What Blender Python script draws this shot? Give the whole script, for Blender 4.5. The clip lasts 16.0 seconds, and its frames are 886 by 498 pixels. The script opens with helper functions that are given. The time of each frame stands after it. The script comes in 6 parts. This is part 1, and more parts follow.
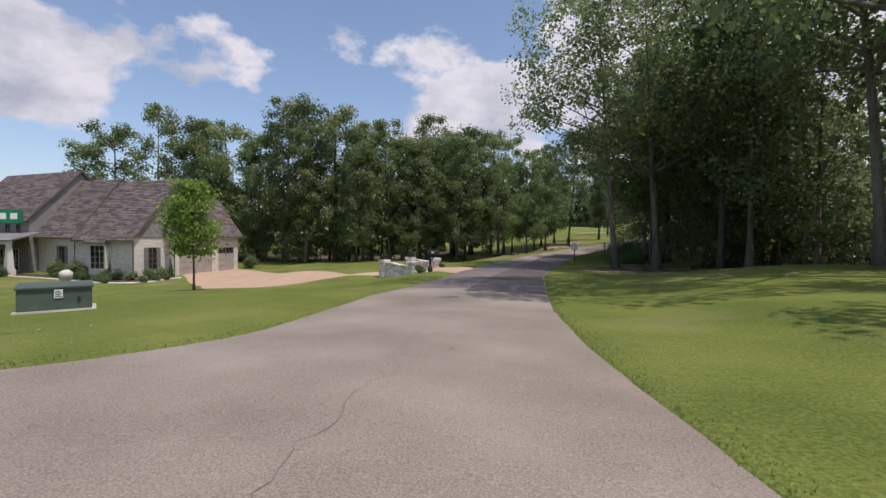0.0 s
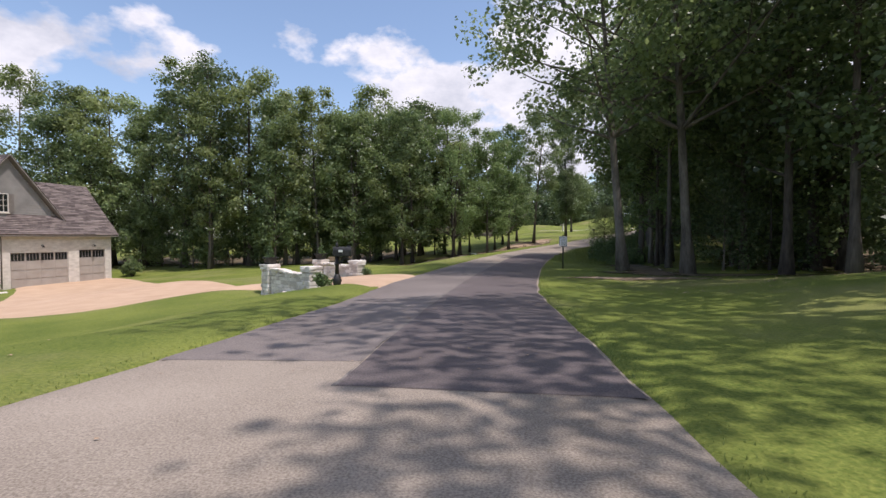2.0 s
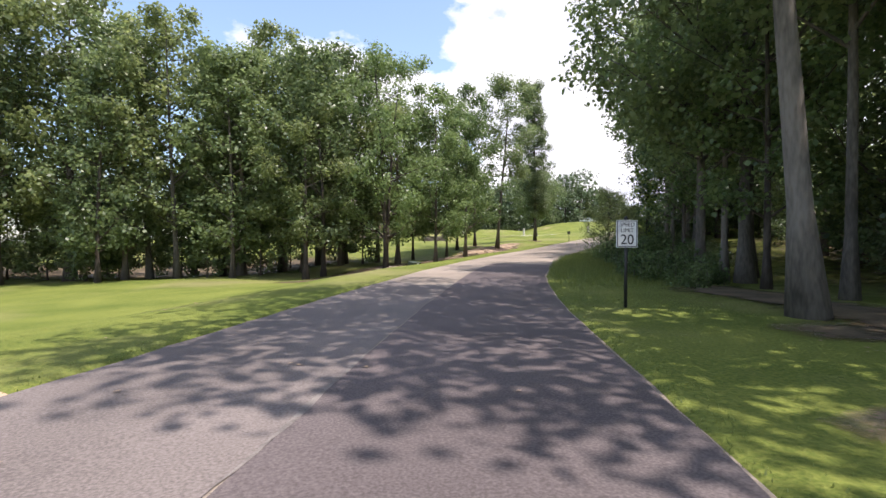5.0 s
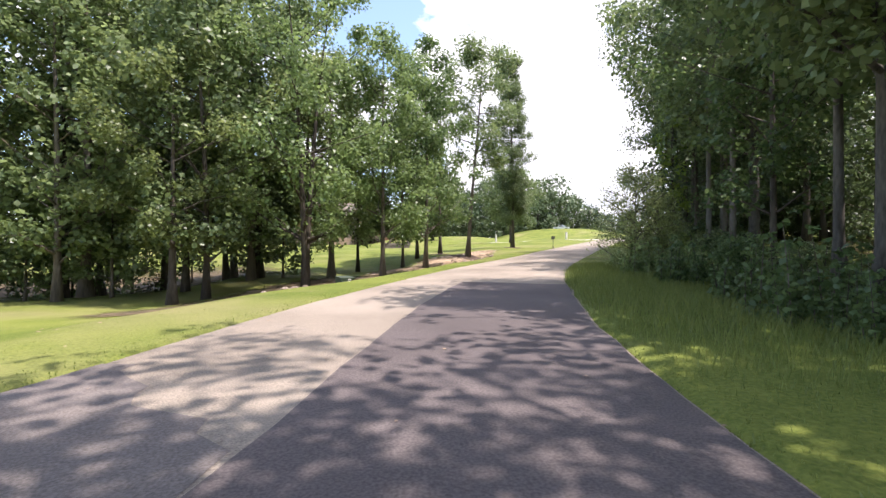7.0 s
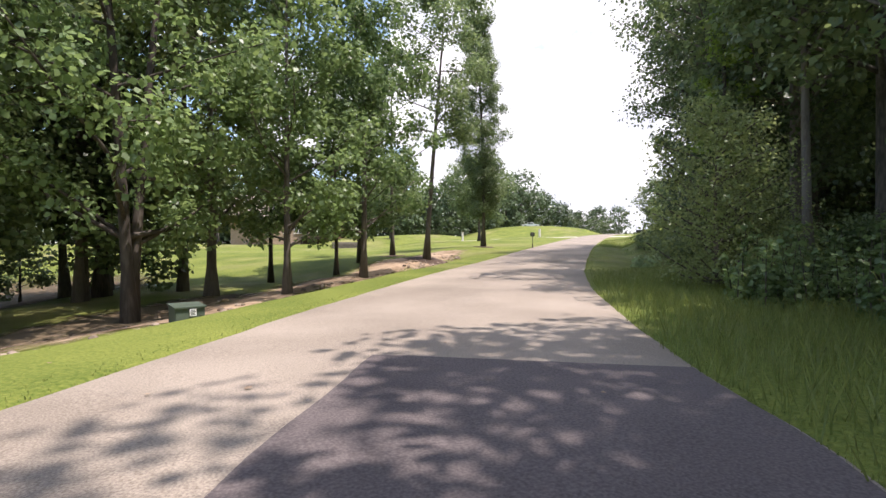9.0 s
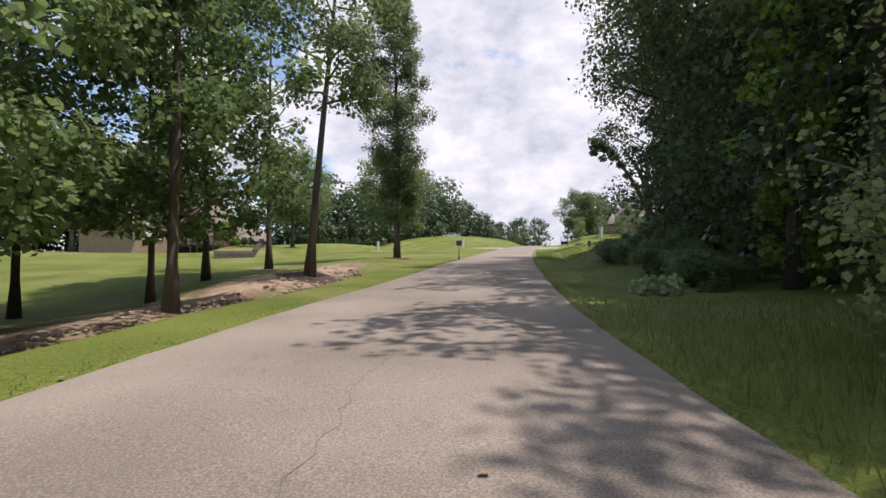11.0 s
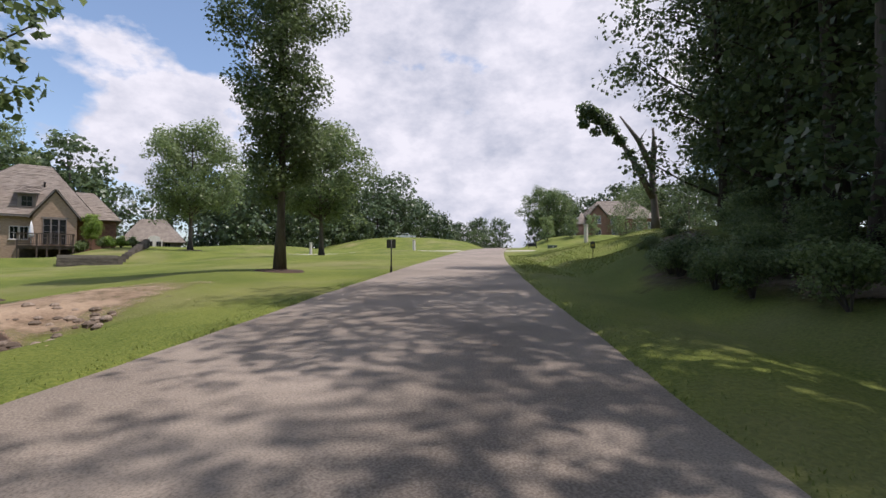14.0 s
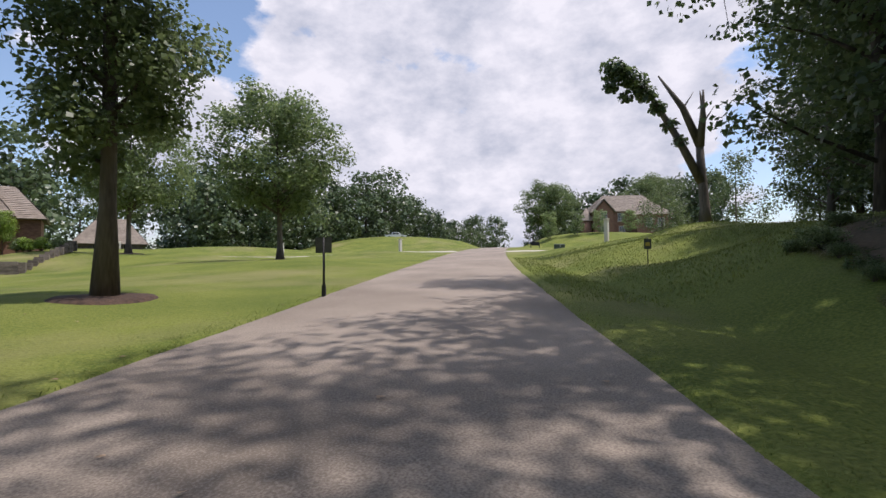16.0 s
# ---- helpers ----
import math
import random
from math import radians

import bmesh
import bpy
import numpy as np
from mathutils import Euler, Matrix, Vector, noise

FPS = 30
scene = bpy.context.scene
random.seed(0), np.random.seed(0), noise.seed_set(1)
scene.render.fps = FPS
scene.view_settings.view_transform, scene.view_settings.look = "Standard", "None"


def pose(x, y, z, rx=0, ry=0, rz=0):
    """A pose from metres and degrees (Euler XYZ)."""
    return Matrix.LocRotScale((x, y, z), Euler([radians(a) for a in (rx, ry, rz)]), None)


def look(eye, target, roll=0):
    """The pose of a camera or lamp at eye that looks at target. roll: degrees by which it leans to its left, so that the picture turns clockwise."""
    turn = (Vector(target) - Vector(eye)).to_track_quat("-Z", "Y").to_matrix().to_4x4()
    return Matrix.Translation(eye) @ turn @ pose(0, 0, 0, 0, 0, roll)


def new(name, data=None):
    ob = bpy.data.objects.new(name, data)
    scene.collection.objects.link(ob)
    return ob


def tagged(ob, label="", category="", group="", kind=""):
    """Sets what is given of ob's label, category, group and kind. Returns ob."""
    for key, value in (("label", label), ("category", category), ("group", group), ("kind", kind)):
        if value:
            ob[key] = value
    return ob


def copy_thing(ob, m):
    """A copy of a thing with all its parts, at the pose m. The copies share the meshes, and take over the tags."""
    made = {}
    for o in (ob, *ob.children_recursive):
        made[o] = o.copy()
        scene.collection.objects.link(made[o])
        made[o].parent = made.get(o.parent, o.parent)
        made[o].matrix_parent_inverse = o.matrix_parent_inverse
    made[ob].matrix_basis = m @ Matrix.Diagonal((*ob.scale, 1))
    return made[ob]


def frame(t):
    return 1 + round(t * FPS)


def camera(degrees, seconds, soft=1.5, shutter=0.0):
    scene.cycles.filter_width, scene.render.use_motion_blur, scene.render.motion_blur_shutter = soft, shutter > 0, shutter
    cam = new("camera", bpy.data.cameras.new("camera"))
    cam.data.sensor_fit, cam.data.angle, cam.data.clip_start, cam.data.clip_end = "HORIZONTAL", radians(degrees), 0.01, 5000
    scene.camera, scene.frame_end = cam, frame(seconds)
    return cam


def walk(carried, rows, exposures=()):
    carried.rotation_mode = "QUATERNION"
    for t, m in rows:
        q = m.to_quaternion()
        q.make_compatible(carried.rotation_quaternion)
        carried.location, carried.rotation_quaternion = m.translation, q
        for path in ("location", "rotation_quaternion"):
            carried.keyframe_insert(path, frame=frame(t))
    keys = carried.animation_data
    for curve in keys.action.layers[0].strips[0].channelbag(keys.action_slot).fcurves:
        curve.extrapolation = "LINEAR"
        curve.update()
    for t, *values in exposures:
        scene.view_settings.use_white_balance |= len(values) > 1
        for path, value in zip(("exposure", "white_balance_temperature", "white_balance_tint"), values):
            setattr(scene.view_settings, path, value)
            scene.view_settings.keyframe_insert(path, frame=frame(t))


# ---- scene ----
PATH = [
    (0, (-0.000, -0.000, 1.260), (-0.000, 1.999, 1.208), 0.32),
    (0.5, (0.202, 3.241, 1.053), (0.232, 5.240, 1.000), 0.38),
    (1, (0.514, 6.412, 0.883), (0.599, 8.410, 0.830), 0.15),
    (1.5, (0.948, 9.571, 0.789), (1.087, 11.566, 0.735), -0.07),
    (2, (1.430, 12.531, 0.713), (1.622, 14.521, 0.667), -0.15),
    (2.5, (1.960, 15.508, 0.622), (2.186, 17.495, 0.578), -0.07),
    (3, (2.534, 18.489, 0.538), (2.797, 20.471, 0.512), -0.18),
    (3.5, (3.126, 21.320, 0.458), (3.422, 23.298, 0.431), -0.29),
    (4, (3.737, 24.051, 0.386), (4.064, 26.025, 0.363), -0.28),
    (6.5, (7.719, 38.183, 0.157), (8.204, 40.123, 0.164), 0.33),
    (7, (8.633, 40.877, 0.148), (9.150, 42.809, 0.170), 0.08),
    (7.5, (9.521, 43.413, 0.173), (10.070, 45.336, 0.198), -0.05),
    (8, (10.447, 45.830, 0.230), (11.028, 47.744, 0.259), -0.20),
    (8.5, (11.416, 48.291, 0.322), (12.028, 50.195, 0.354), -0.05),
    (9, (12.374, 50.653, 0.355), (13.029, 52.543, 0.372), -0.35),
    (9.5, (13.331, 52.891, 0.357), (14.033, 54.763, 0.387), 0.06),
    (10, (14.413, 55.168, 0.402), (15.206, 57.004, 0.410), 0.34),
    (10.2, (14.863, 56.002, 0.415), (15.702, 57.817, 0.449), 0.21),
    (12.3, (20.211, 64.486, 0.772), (21.257, 66.189, 0.834), 0.68),
    (12.5, (20.771, 65.267, 0.815), (21.826, 66.965, 0.875), 0.84),
    (13, (22.167, 67.159, 0.933), (23.244, 68.843, 0.994), 0.16),
    (13.5, (23.593, 69.052, 1.014), (24.690, 70.723, 1.073), -0.02),
    (14, (25.066, 70.970, 1.084), (26.182, 72.628, 1.155), -0.14),
    (14.5, (26.454, 72.758, 1.161), (27.574, 74.414, 1.233), -0.13),
    (15, (27.827, 74.603, 1.286), (28.951, 76.256, 1.356), -0.26),
    (15.5, (29.182, 76.375, 1.423), (30.311, 78.024, 1.496), -0.59),
    (16, (30.499, 78.084, 1.527), (31.632, 79.731, 1.595), -0.63),
]
cam = camera(87.0, 16.0)
walk(cam, [(t, look(e, g, r)) for t, e, g, r in PATH],
     exposures=[(0, -0.38, 6350, 20), (2, 0.0, 6350, 20), (3, 0.28, 6400, 20), (4.2, 0.45, 6500, 20), (6.5, 1.0, 6500, 20), (8.5, 0.88, 6500, 20), (10.2, 0.3, 6500, 20), (12.3, -0.15, 6250, 20), (16, -0.13, 6300, 20)])

# ---- daylight: a high early-afternoon sun and a blue sky with cumulus ----
SUN_DIR = Vector((0.30, -0.225, 1.0)).normalized()
elev, azim = math.asin(SUN_DIR.z), math.atan2(SUN_DIR.x, SUN_DIR.y)
world = bpy.data.worlds.new("sky")
scene.world = world
world.use_nodes = True
wn, wl = world.node_tree.nodes, world.node_tree.links
wn.clear()


def wnode(kind, **kw):
    nd = wn.new(kind)
    for k, v in kw.items():
        nd.inputs[k].default_value = v
    return nd


def wmath(op, a, b):
    nd = wn.new("ShaderNodeMath")
    nd.operation = op
    for i, v in enumerate((a, b)):
        if isinstance(v, (int, float)):
            nd.inputs[i].default_value = v
        else:
            wl.new(v, nd.inputs[i])
    return nd.outputs[0]


sky = wn.new("ShaderNodeTexSky")
sky.sky_type, sky.sun_disc = "NISHITA", False
sky.sun_elevation, sky.sun_rotation, sky.dust_density, sky.ozone_density = elev, azim, 1.2, 1.6
skyhsv = wnode("ShaderNodeHueSaturation", Hue=0.492, Saturation=0.95, Value=1.12)
wl.new(sky.outputs[0], skyhsv.inputs["Color"])
tc = wn.new("ShaderNodeTexCoord")
puff = wn.new("ShaderNodeMapping")
puff.inputs["Scale"].default_value = (1, 1, 1.7)
wl.new(tc.outputs["Generated"], puff.inputs[0])
n1 = wnode("ShaderNodeTexNoise", Scale=4.6, Detail=10.0, Roughness=0.53, Distortion=0.0)
wl.new(puff.outputs[0], n1.inputs["Vector"])
# cumulus banks: azimuth and height in degrees, how far they reach, how thick they are
dens = n1.outputs[0]
for az, el, reach, thick in ((-41, 17, 11, 0.13), (-30, 12, 6, 0.05), (-12, 11, 7, 0.075), (-1, 13, 9, 0.12), (9, 9, 6, 0.08), (16, 27, 9, 0.07), (20, 14, 10, 0.10), (38, 20, 27, 0.27), (62, 22, 24, 0.2),
                             (110, 30, 40, 0.08), (-110, 35, 40, 0.06), (180, 40, 40, 0.06)):
    a, e = radians(az), radians(el)
    dot = wn.new("ShaderNodeVectorMath")
    dot.operation = "DOT_PRODUCT"
    wl.new(tc.outputs["Generated"], dot.inputs[0])
    dot.inputs[1].default_value = (math.sin(a) * math.cos(e), math.cos(a) * math.cos(e), math.sin(e))
    rg = wnode("ShaderNodeMapRange", **{"From Min": math.cos(radians(reach)), "From Max": 1.0, "To Min": 0.0, "To Max": thick})
    rg.interpolation_type = "SMOOTHSTEP"
    wl.new(dot.outputs["Value"], rg.inputs["Value"])
    dens = wmath("ADD", dens, rg.outputs[0])
ramp = wn.new("ShaderNodeValToRGB")
ramp.color_ramp.elements[0].position, ramp.color_ramp.elements[1].position = 0.565, 0.635
wl.new(dens, ramp.inputs[0])
n2 = wnode("ShaderNodeTexNoise", Scale=7.0, Detail=6.0, Roughness=0.6)
wl.new(puff.outputs[0], n2.inputs["Vector"])
shade = wn.new("ShaderNodeValToRGB")
shade.color_ramp.elements[0].position, shade.color_ramp.elements[1].position = 0.32, 0.62
shade.color_ramp.elements[0].color = (3.2, 3.5, 4.0, 1)
shade.color_ramp.elements[1].color = (5.7, 5.75, 5.9, 1)
wl.new(n2.outputs[0], shade.inputs[0])
mixc = wn.new("ShaderNodeMix")
mixc.data_type = "RGBA"
wl.new(ramp.outputs[0], mixc.inputs[0])
wl.new(skyhsv.outputs[0], mixc.inputs[6])
wl.new(shade.outputs[0], mixc.inputs[7])
bg = wnode("ShaderNodeBackground", Strength=0.17)
wl.new(mixc.outputs[2], bg.inputs[0])
wout = wn.new("ShaderNodeOutputWorld")
wl.new(bg.outputs[0], wout.inputs[0])

sun_lamp = new("sun", bpy.data.lights.new("sun", "SUN"))
sun_lamp.data.energy, sun_lamp.data.angle, sun_lamp.data.color = 4.3, radians(0.55), (1.0, 0.95, 0.87)
sun_lamp.matrix_world = look((0, 0, 60), Vector((0, 0, 60)) - SUN_DIR)


# ---- materials ----
def surface(name, dark, light, scale=3.0, rough=0.85, bump=0.3, fine=40.0, contrast=(0.35, 0.65), metal=0.0,
            fine_mix=0.35, bump_size=0.02, by_object=0.0, by_island=0.0, spec=0.4, stretch=(1, 1, 1), local=False):
    """A two-scale procedural surface between two base colours, with relief."""
    m = bpy.data.materials.new(name)
    m.use_nodes = True
    nt, b = m.node_tree, m.node_tree.nodes["Principled BSDF"]
    geo = nt.nodes.new("ShaderNodeTexCoord") if local else nt.nodes.new("ShaderNodeNewGeometry")
    mp = nt.nodes.new("ShaderNodeMapping")
    mp.inputs["Scale"].default_value = stretch
    nt.links.new(geo.outputs["Object" if local else "Position"], mp.inputs[0])
    a, c = nt.nodes.new("ShaderNodeTexNoise"), nt.nodes.new("ShaderNodeTexNoise")
    for nd, s, d in ((a, scale, 4), (c, fine, 3)):
        nd.inputs["Scale"].default_value, nd.inputs["Detail"].default_value = s, d
        nt.links.new(mp.outputs[0], nd.inputs["Vector"])
    mx = nt.nodes.new("ShaderNodeMix")
    mx.inputs[0].default_value = fine_mix
    nt.links.new(a.outputs[0], mx.inputs[2])
    nt.links.new(c.outputs[0], mx.inputs[3])
    val = mx.outputs[0]
    for amount, node, sock in ((by_object, "ShaderNodeObjectInfo", "Random"), (by_island, "ShaderNodeNewGeometry", "Random Per Island")):
        if amount:
            oi = nt.nodes.new(node)
            ma = nt.nodes.new("ShaderNodeMath")
            ma.operation = "MULTIPLY_ADD"
            nt.links.new(oi.outputs[sock], ma.inputs[0])
            ma.inputs[1].default_value = amount
            sub = nt.nodes.new("ShaderNodeMath")
            sub.operation = "SUBTRACT"
            nt.links.new(val, sub.inputs[0])
            sub.inputs[1].default_value = amount / 2
            nt.links.new(sub.outputs[0], ma.inputs[2])
            val = ma.outputs[0]
    r = nt.nodes.new("ShaderNodeValToRGB")
    r.color_ramp.elements[0].position, r.color_ramp.elements[1].position = contrast
    r.color_ramp.elements[0].color, r.color_ramp.elements[1].color = (*dark, 1), (*light, 1)
    nt.links.new(val, r.inputs[0])
    nt.links.new(r.outputs[0], b.inputs["Base Color"])
    b.inputs["Roughness"].default_value, b.inputs["Metallic"].default_value = rough, metal
    b.inputs["Specular IOR Level"].default_value = spec
    if bump:
        bp = nt.nodes.new("ShaderNodeBump")
        bp.inputs["Strength"].default_value, bp.inputs["Distance"].default_value = bump, bump_size
        nt.links.new(mx.outputs[0], bp.inputs["Height"])
        nt.links.new(bp.outputs[0], b.inputs["Normal"])
    return m


def leaf_material(name, dark, light, see_through=0.42):
    """Leaves: a slightly glossy face that lets some light through, each leaf and each tree a little different."""
    dark, light = ([0.93 * v + 0.07 * (0.3 * c[0] + 0.6 * c[1] + 0.1 * c[2]) for v in c] for c in (dark, light))
    m = bpy.data.materials.new(name)
    m.use_nodes = True
    nt, b = m.node_tree, m.node_tree.nodes["Principled BSDF"]
    isl, oi = nt.nodes.new("ShaderNodeNewGeometry"), nt.nodes.new("ShaderNodeObjectInfo")
    mx = nt.nodes.new("ShaderNodeMix")
    mx.inputs[0].default_value = 0.42
    nt.links.new(isl.outputs["Random Per Island"], mx.inputs[2])
    nt.links.new(oi.outputs["Random"], mx.inputs[3])
    r = nt.nodes.new("ShaderNodeValToRGB")
    r.color_ramp.elements[0].position, r.color_ramp.elements[1].position = 0.1, 0.95
    r.color_ramp.elements[0].color, r.color_ramp.elements[1].color = (*dark, 1), (*light, 1)
    nt.links.new(mx.outputs[0], r.inputs[0])
    nt.links.new(r.outputs[0], b.inputs["Base Color"])
    b.inputs["Roughness"].default_value, b.inputs["Specular IOR Level"].default_value = 0.42, 0.5
    tr, ms = nt.nodes.new("ShaderNodeBsdfTranslucent"), nt.nodes.new("ShaderNodeMixShader")
    hs = nt.nodes.new("ShaderNodeHueSaturation")
    hs.inputs["Hue"].default_value, hs.inputs["Saturation"].default_value, hs.inputs["Value"].default_value = 0.488, 1.05, 1.45
    nt.links.new(r.outputs[0], hs.inputs["Color"])
    nt.links.new(hs.outputs[0], tr.inputs[0])
    ms.inputs[0].default_value = see_through
    nt.links.new(b.outputs[0], ms.inputs[1])
    nt.links.new(tr.outputs[0], ms.inputs[2])
    nt.links.new(ms.outputs[0], nt.nodes["Material Output"].inputs["Surface"])
    return m


M = {
    "asphalt": surface("old_asphalt", (0.172, 0.140, 0.108), (0.350, 0.294, 0.236), 0.4, 0.9, 0.6, 60.0, (0.38, 0.62), fine_mix=0.6, bump_size=0.008),
    "asphalt_new": surface("newer_asphalt", (0.077, 0.062, 0.060), (0.150, 0.124, 0.119), 0.4, 0.9, 0.6, 48.0, (0.38, 0.62), fine_mix=0.62, bump_size=0.008),
    "asphalt_mid": surface("half_worn_asphalt", (0.116, 0.097, 0.087), (0.222, 0.189, 0.170), 0.4, 0.9, 0.6, 48.0, (0.38, 0.62), fine_mix=0.62, bump_size=0.008),
    "seam": surface("worn_seam_gravel", (0.11, 0.096, 0.086), (0.26, 0.232, 0.205), 5.0, 0.95, 0.6, 60.0),
    "lawn": surface("lawn_grass", (0.078, 0.113, 0.019), (0.198, 0.221, 0.048), 0.35, 0.9, 1.0, 22.0, (0.36, 0.64), fine_mix=0.55, bump_size=0.06, spec=0.15),
    "driveway": surface("peach_aggregate_concrete", (0.41, 0.275, 0.175), (0.53, 0.375, 0.255), 0.8, 0.85, 0.3, 90.0, fine_mix=0.5, bump_size=0.006),
    "concrete": surface("pale_concrete", (0.42, 0.39, 0.34), (0.58, 0.54, 0.48), 0.8, 0.85, 0.3, 60.0),
    "mulch": surface("dark_bark_mulch", (0.035, 0.022, 0.016), (0.11, 0.068, 0.045), 8.0, 0.95, 1.0, 35.0, bump_size=0.04),
    "straw": surface("bare_soil_and_straw", (0.20, 0.135, 0.085), (0.42, 0.31, 0.21), 1.2, 0.95, 0.9, 18.0, bump_size=0.05),
    "litter": surface("leaf_litter", (0.05, 0.042, 0.022), (0.17, 0.12, 0.07), 1.0, 0.95, 0.9, 12.0, bump_size=0.06),
    "bark": surface("grey_brown_bark", (0.050, 0.040, 0.032), (0.16, 0.135, 0.11), 3.0, 0.95, 1.0, 16.0, stretch=(1, 1, 0.18), by_object=0.3, bump_size=0.03),
    "bark_pale": surface("pale_grey_bark", (0.066, 0.058, 0.048), (0.20, 0.178, 0.15), 2.0, 0.95, 1.0, 16.0, stretch=(1, 1, 0.25), by_object=0.2, bump_size=0.025),
    "stone": surface("whitewashed_stone", (0.50, 0.45, 0.40), (0.80, 0.75, 0.69), 4.0, 0.9, 0.8, 22.0, by_object=0.35, bump_size=0.02),
    "mortar": surface("mortar", (0.40, 0.36, 0.32), (0.52, 0.48, 0.43), 6.0, 0.95, 0.4, 50.0),
    "rock": surface("rip_rap_stone", (0.13, 0.098, 0.072), (0.31, 0.245, 0.19), 2.0, 0.9, 0.9, 14.0, by_island=0.5, bump_size=0.04),
    "iron": surface("black_cast_iron", (0.018, 0.018, 0.018), (0.05, 0.048, 0.045), 6.0, 0.5, 0.3, 40.0, metal=0.3, bump_size=0.004),
    "green_box": surface("green_painted_steel", (0.055, 0.075, 0.055), (0.085, 0.11, 0.08), 2.0, 0.55, 0.1, 30.0, bump_size=0.003),
    "label": surface("white_label", (0.72, 0.72, 0.70), (0.82, 0.82, 0.80), 8.0, 0.6, 0.0),
    "white_metal": surface("white_sign_face", (0.70, 0.70, 0.69), (0.82, 0.82, 0.81), 5.0, 0.45, 0.0),
    "black_paint": surface("black_paint", (0.015, 0.015, 0.015), (0.03, 0.03, 0.03), 5.0, 0.5, 0.0),
    "sign_green": surface("street_sign_green", (0.0, 0.16, 0.07), (0.01, 0.22, 0.10), 5.0, 0.45, 0.0),
    "sign_back": surface("weathered_sign_back", (0.05, 0.055, 0.04), (0.10, 0.10, 0.075), 5.0, 0.6, 0.1),
    "yellow": surface("yellow_sign_face", (0.55, 0.40, 0.05), (0.65, 0.50, 0.09), 5.0, 0.5, 0.0),
    "brick_white": surface("whitewashed_brick", (0.50, 0.46, 0.40), (0.72, 0.67, 0.60), 2.0, 0.9, 0.6, 14.0, stretch=(1, 1, 2.5), bump_size=0.012),
    "siding": surface("grey_lap_siding", (0.20, 0.19, 0.175), (0.28, 0.265, 0.245), 1.2, 0.75, 0.2, 30.0),
    "shingle": surface("brown_grey_shingles", (0.085, 0.068, 0.062), (0.21, 0.17, 0.155), 1.6, 0.9, 0.8, 9.0, stretch=(1, 1, 2.2), by_island=0.35, bump_size=0.02),
    "shingle_tan": surface("tan_shingles", (0.20, 0.165, 0.13), (0.32, 0.27, 0.22), 1.5, 0.9, 0.7, 9.0, bump_size=0.02),
    "trim": surface("taupe_trim", (0.17, 0.15, 0.13), (0.24, 0.215, 0.19), 3.0, 0.7, 0.1),
    "cream": surface("cream_paint", (0.58, 0.54, 0.47), (0.70, 0.66, 0.58), 2.0, 0.7, 0.1),
    "garage": surface("taupe_garage_door", (0.34, 0.30, 0.26), (0.42, 0.375, 0.33), 1.5, 0.6, 0.1),
    "brick_red": surface("red_brown_brick", (0.13, 0.07, 0.05), (0.27, 0.15, 0.105), 3.0, 0.9, 0.6, 18.0, stretch=(1, 1, 2.5), bump_size=0.012),
    "brick_tan": surface("tan_brick", (0.30, 0.21, 0.14), (0.46, 0.34, 0.24), 3.0, 0.9, 0.6, 18.0, stretch=(1, 1, 2.5), bump_size=0.012),
    "block": surface("brown_grey_wall_block", (0.10, 0.085, 0.07), (0.24, 0.205, 0.17), 2.5, 0.95, 0.8, 12.0, stretch=(1, 1, 3), by_object=0.3, bump_size=0.03),
    "deck": surface("dark_stained_deck", (0.05, 0.038, 0.03), (0.11, 0.08, 0.06), 3.0, 0.8, 0.3, 30.0),
    "truck_paint": surface("white_car_paint", (0.75, 0.75, 0.75), (0.82, 0.82, 0.82), 2.0, 0.25, 0.0),
    "tyre": surface("black_rubber", (0.015, 0.015, 0.015), (0.03, 0.03, 0.03), 8.0, 0.85, 0.1),
    "chrome": surface("dull_chrome", (0.5, 0.5, 0.5), (0.6, 0.6, 0.6), 8.0, 0.25, 0.0, metal=1.0),
    "copper": surface("weathered_metal_roof", (0.28, 0.255, 0.24), (0.36, 0.335, 0.31), 1.0, 0.5, 0.1),
    "leaf_oak": leaf_material("oak_leaves", (0.076, 0.120, 0.046), (0.245, 0.322, 0.122), 0.48),
    "leaf_gum": leaf_material("sweetgum_leaves", (0.060, 0.112, 0.036), (0.205, 0.292, 0.100), 0.45),
    "leaf_dark": leaf_material("woodland_leaves", (0.046, 0.078, 0.031), (0.155, 0.214, 0.080), 0.40),
    "leaf_olive": leaf_material("olive_leaves", (0.118, 0.160, 0.052), (0.300, 0.362, 0.130), 0.45),
    "leaf_bright": leaf_material("bright_young_leaves", (0.123, 0.217, 0.026), (0.336, 0.462, 0.070), 0.4),
    "leaf_far": leaf_material("distant_leaves", (0.044, 0.078, 0.032), (0.120, 0.172, 0.070), 0.2),
    "leaf_pale": leaf_material("pale_broad_leaves", (0.22, 0.30, 0.12), (0.42, 0.50, 0.24), 0.3),
    "grass_blade": leaf_material("grass_blades", (0.10, 0.142, 0.028), (0.245, 0.288, 0.075), 0.45),
}
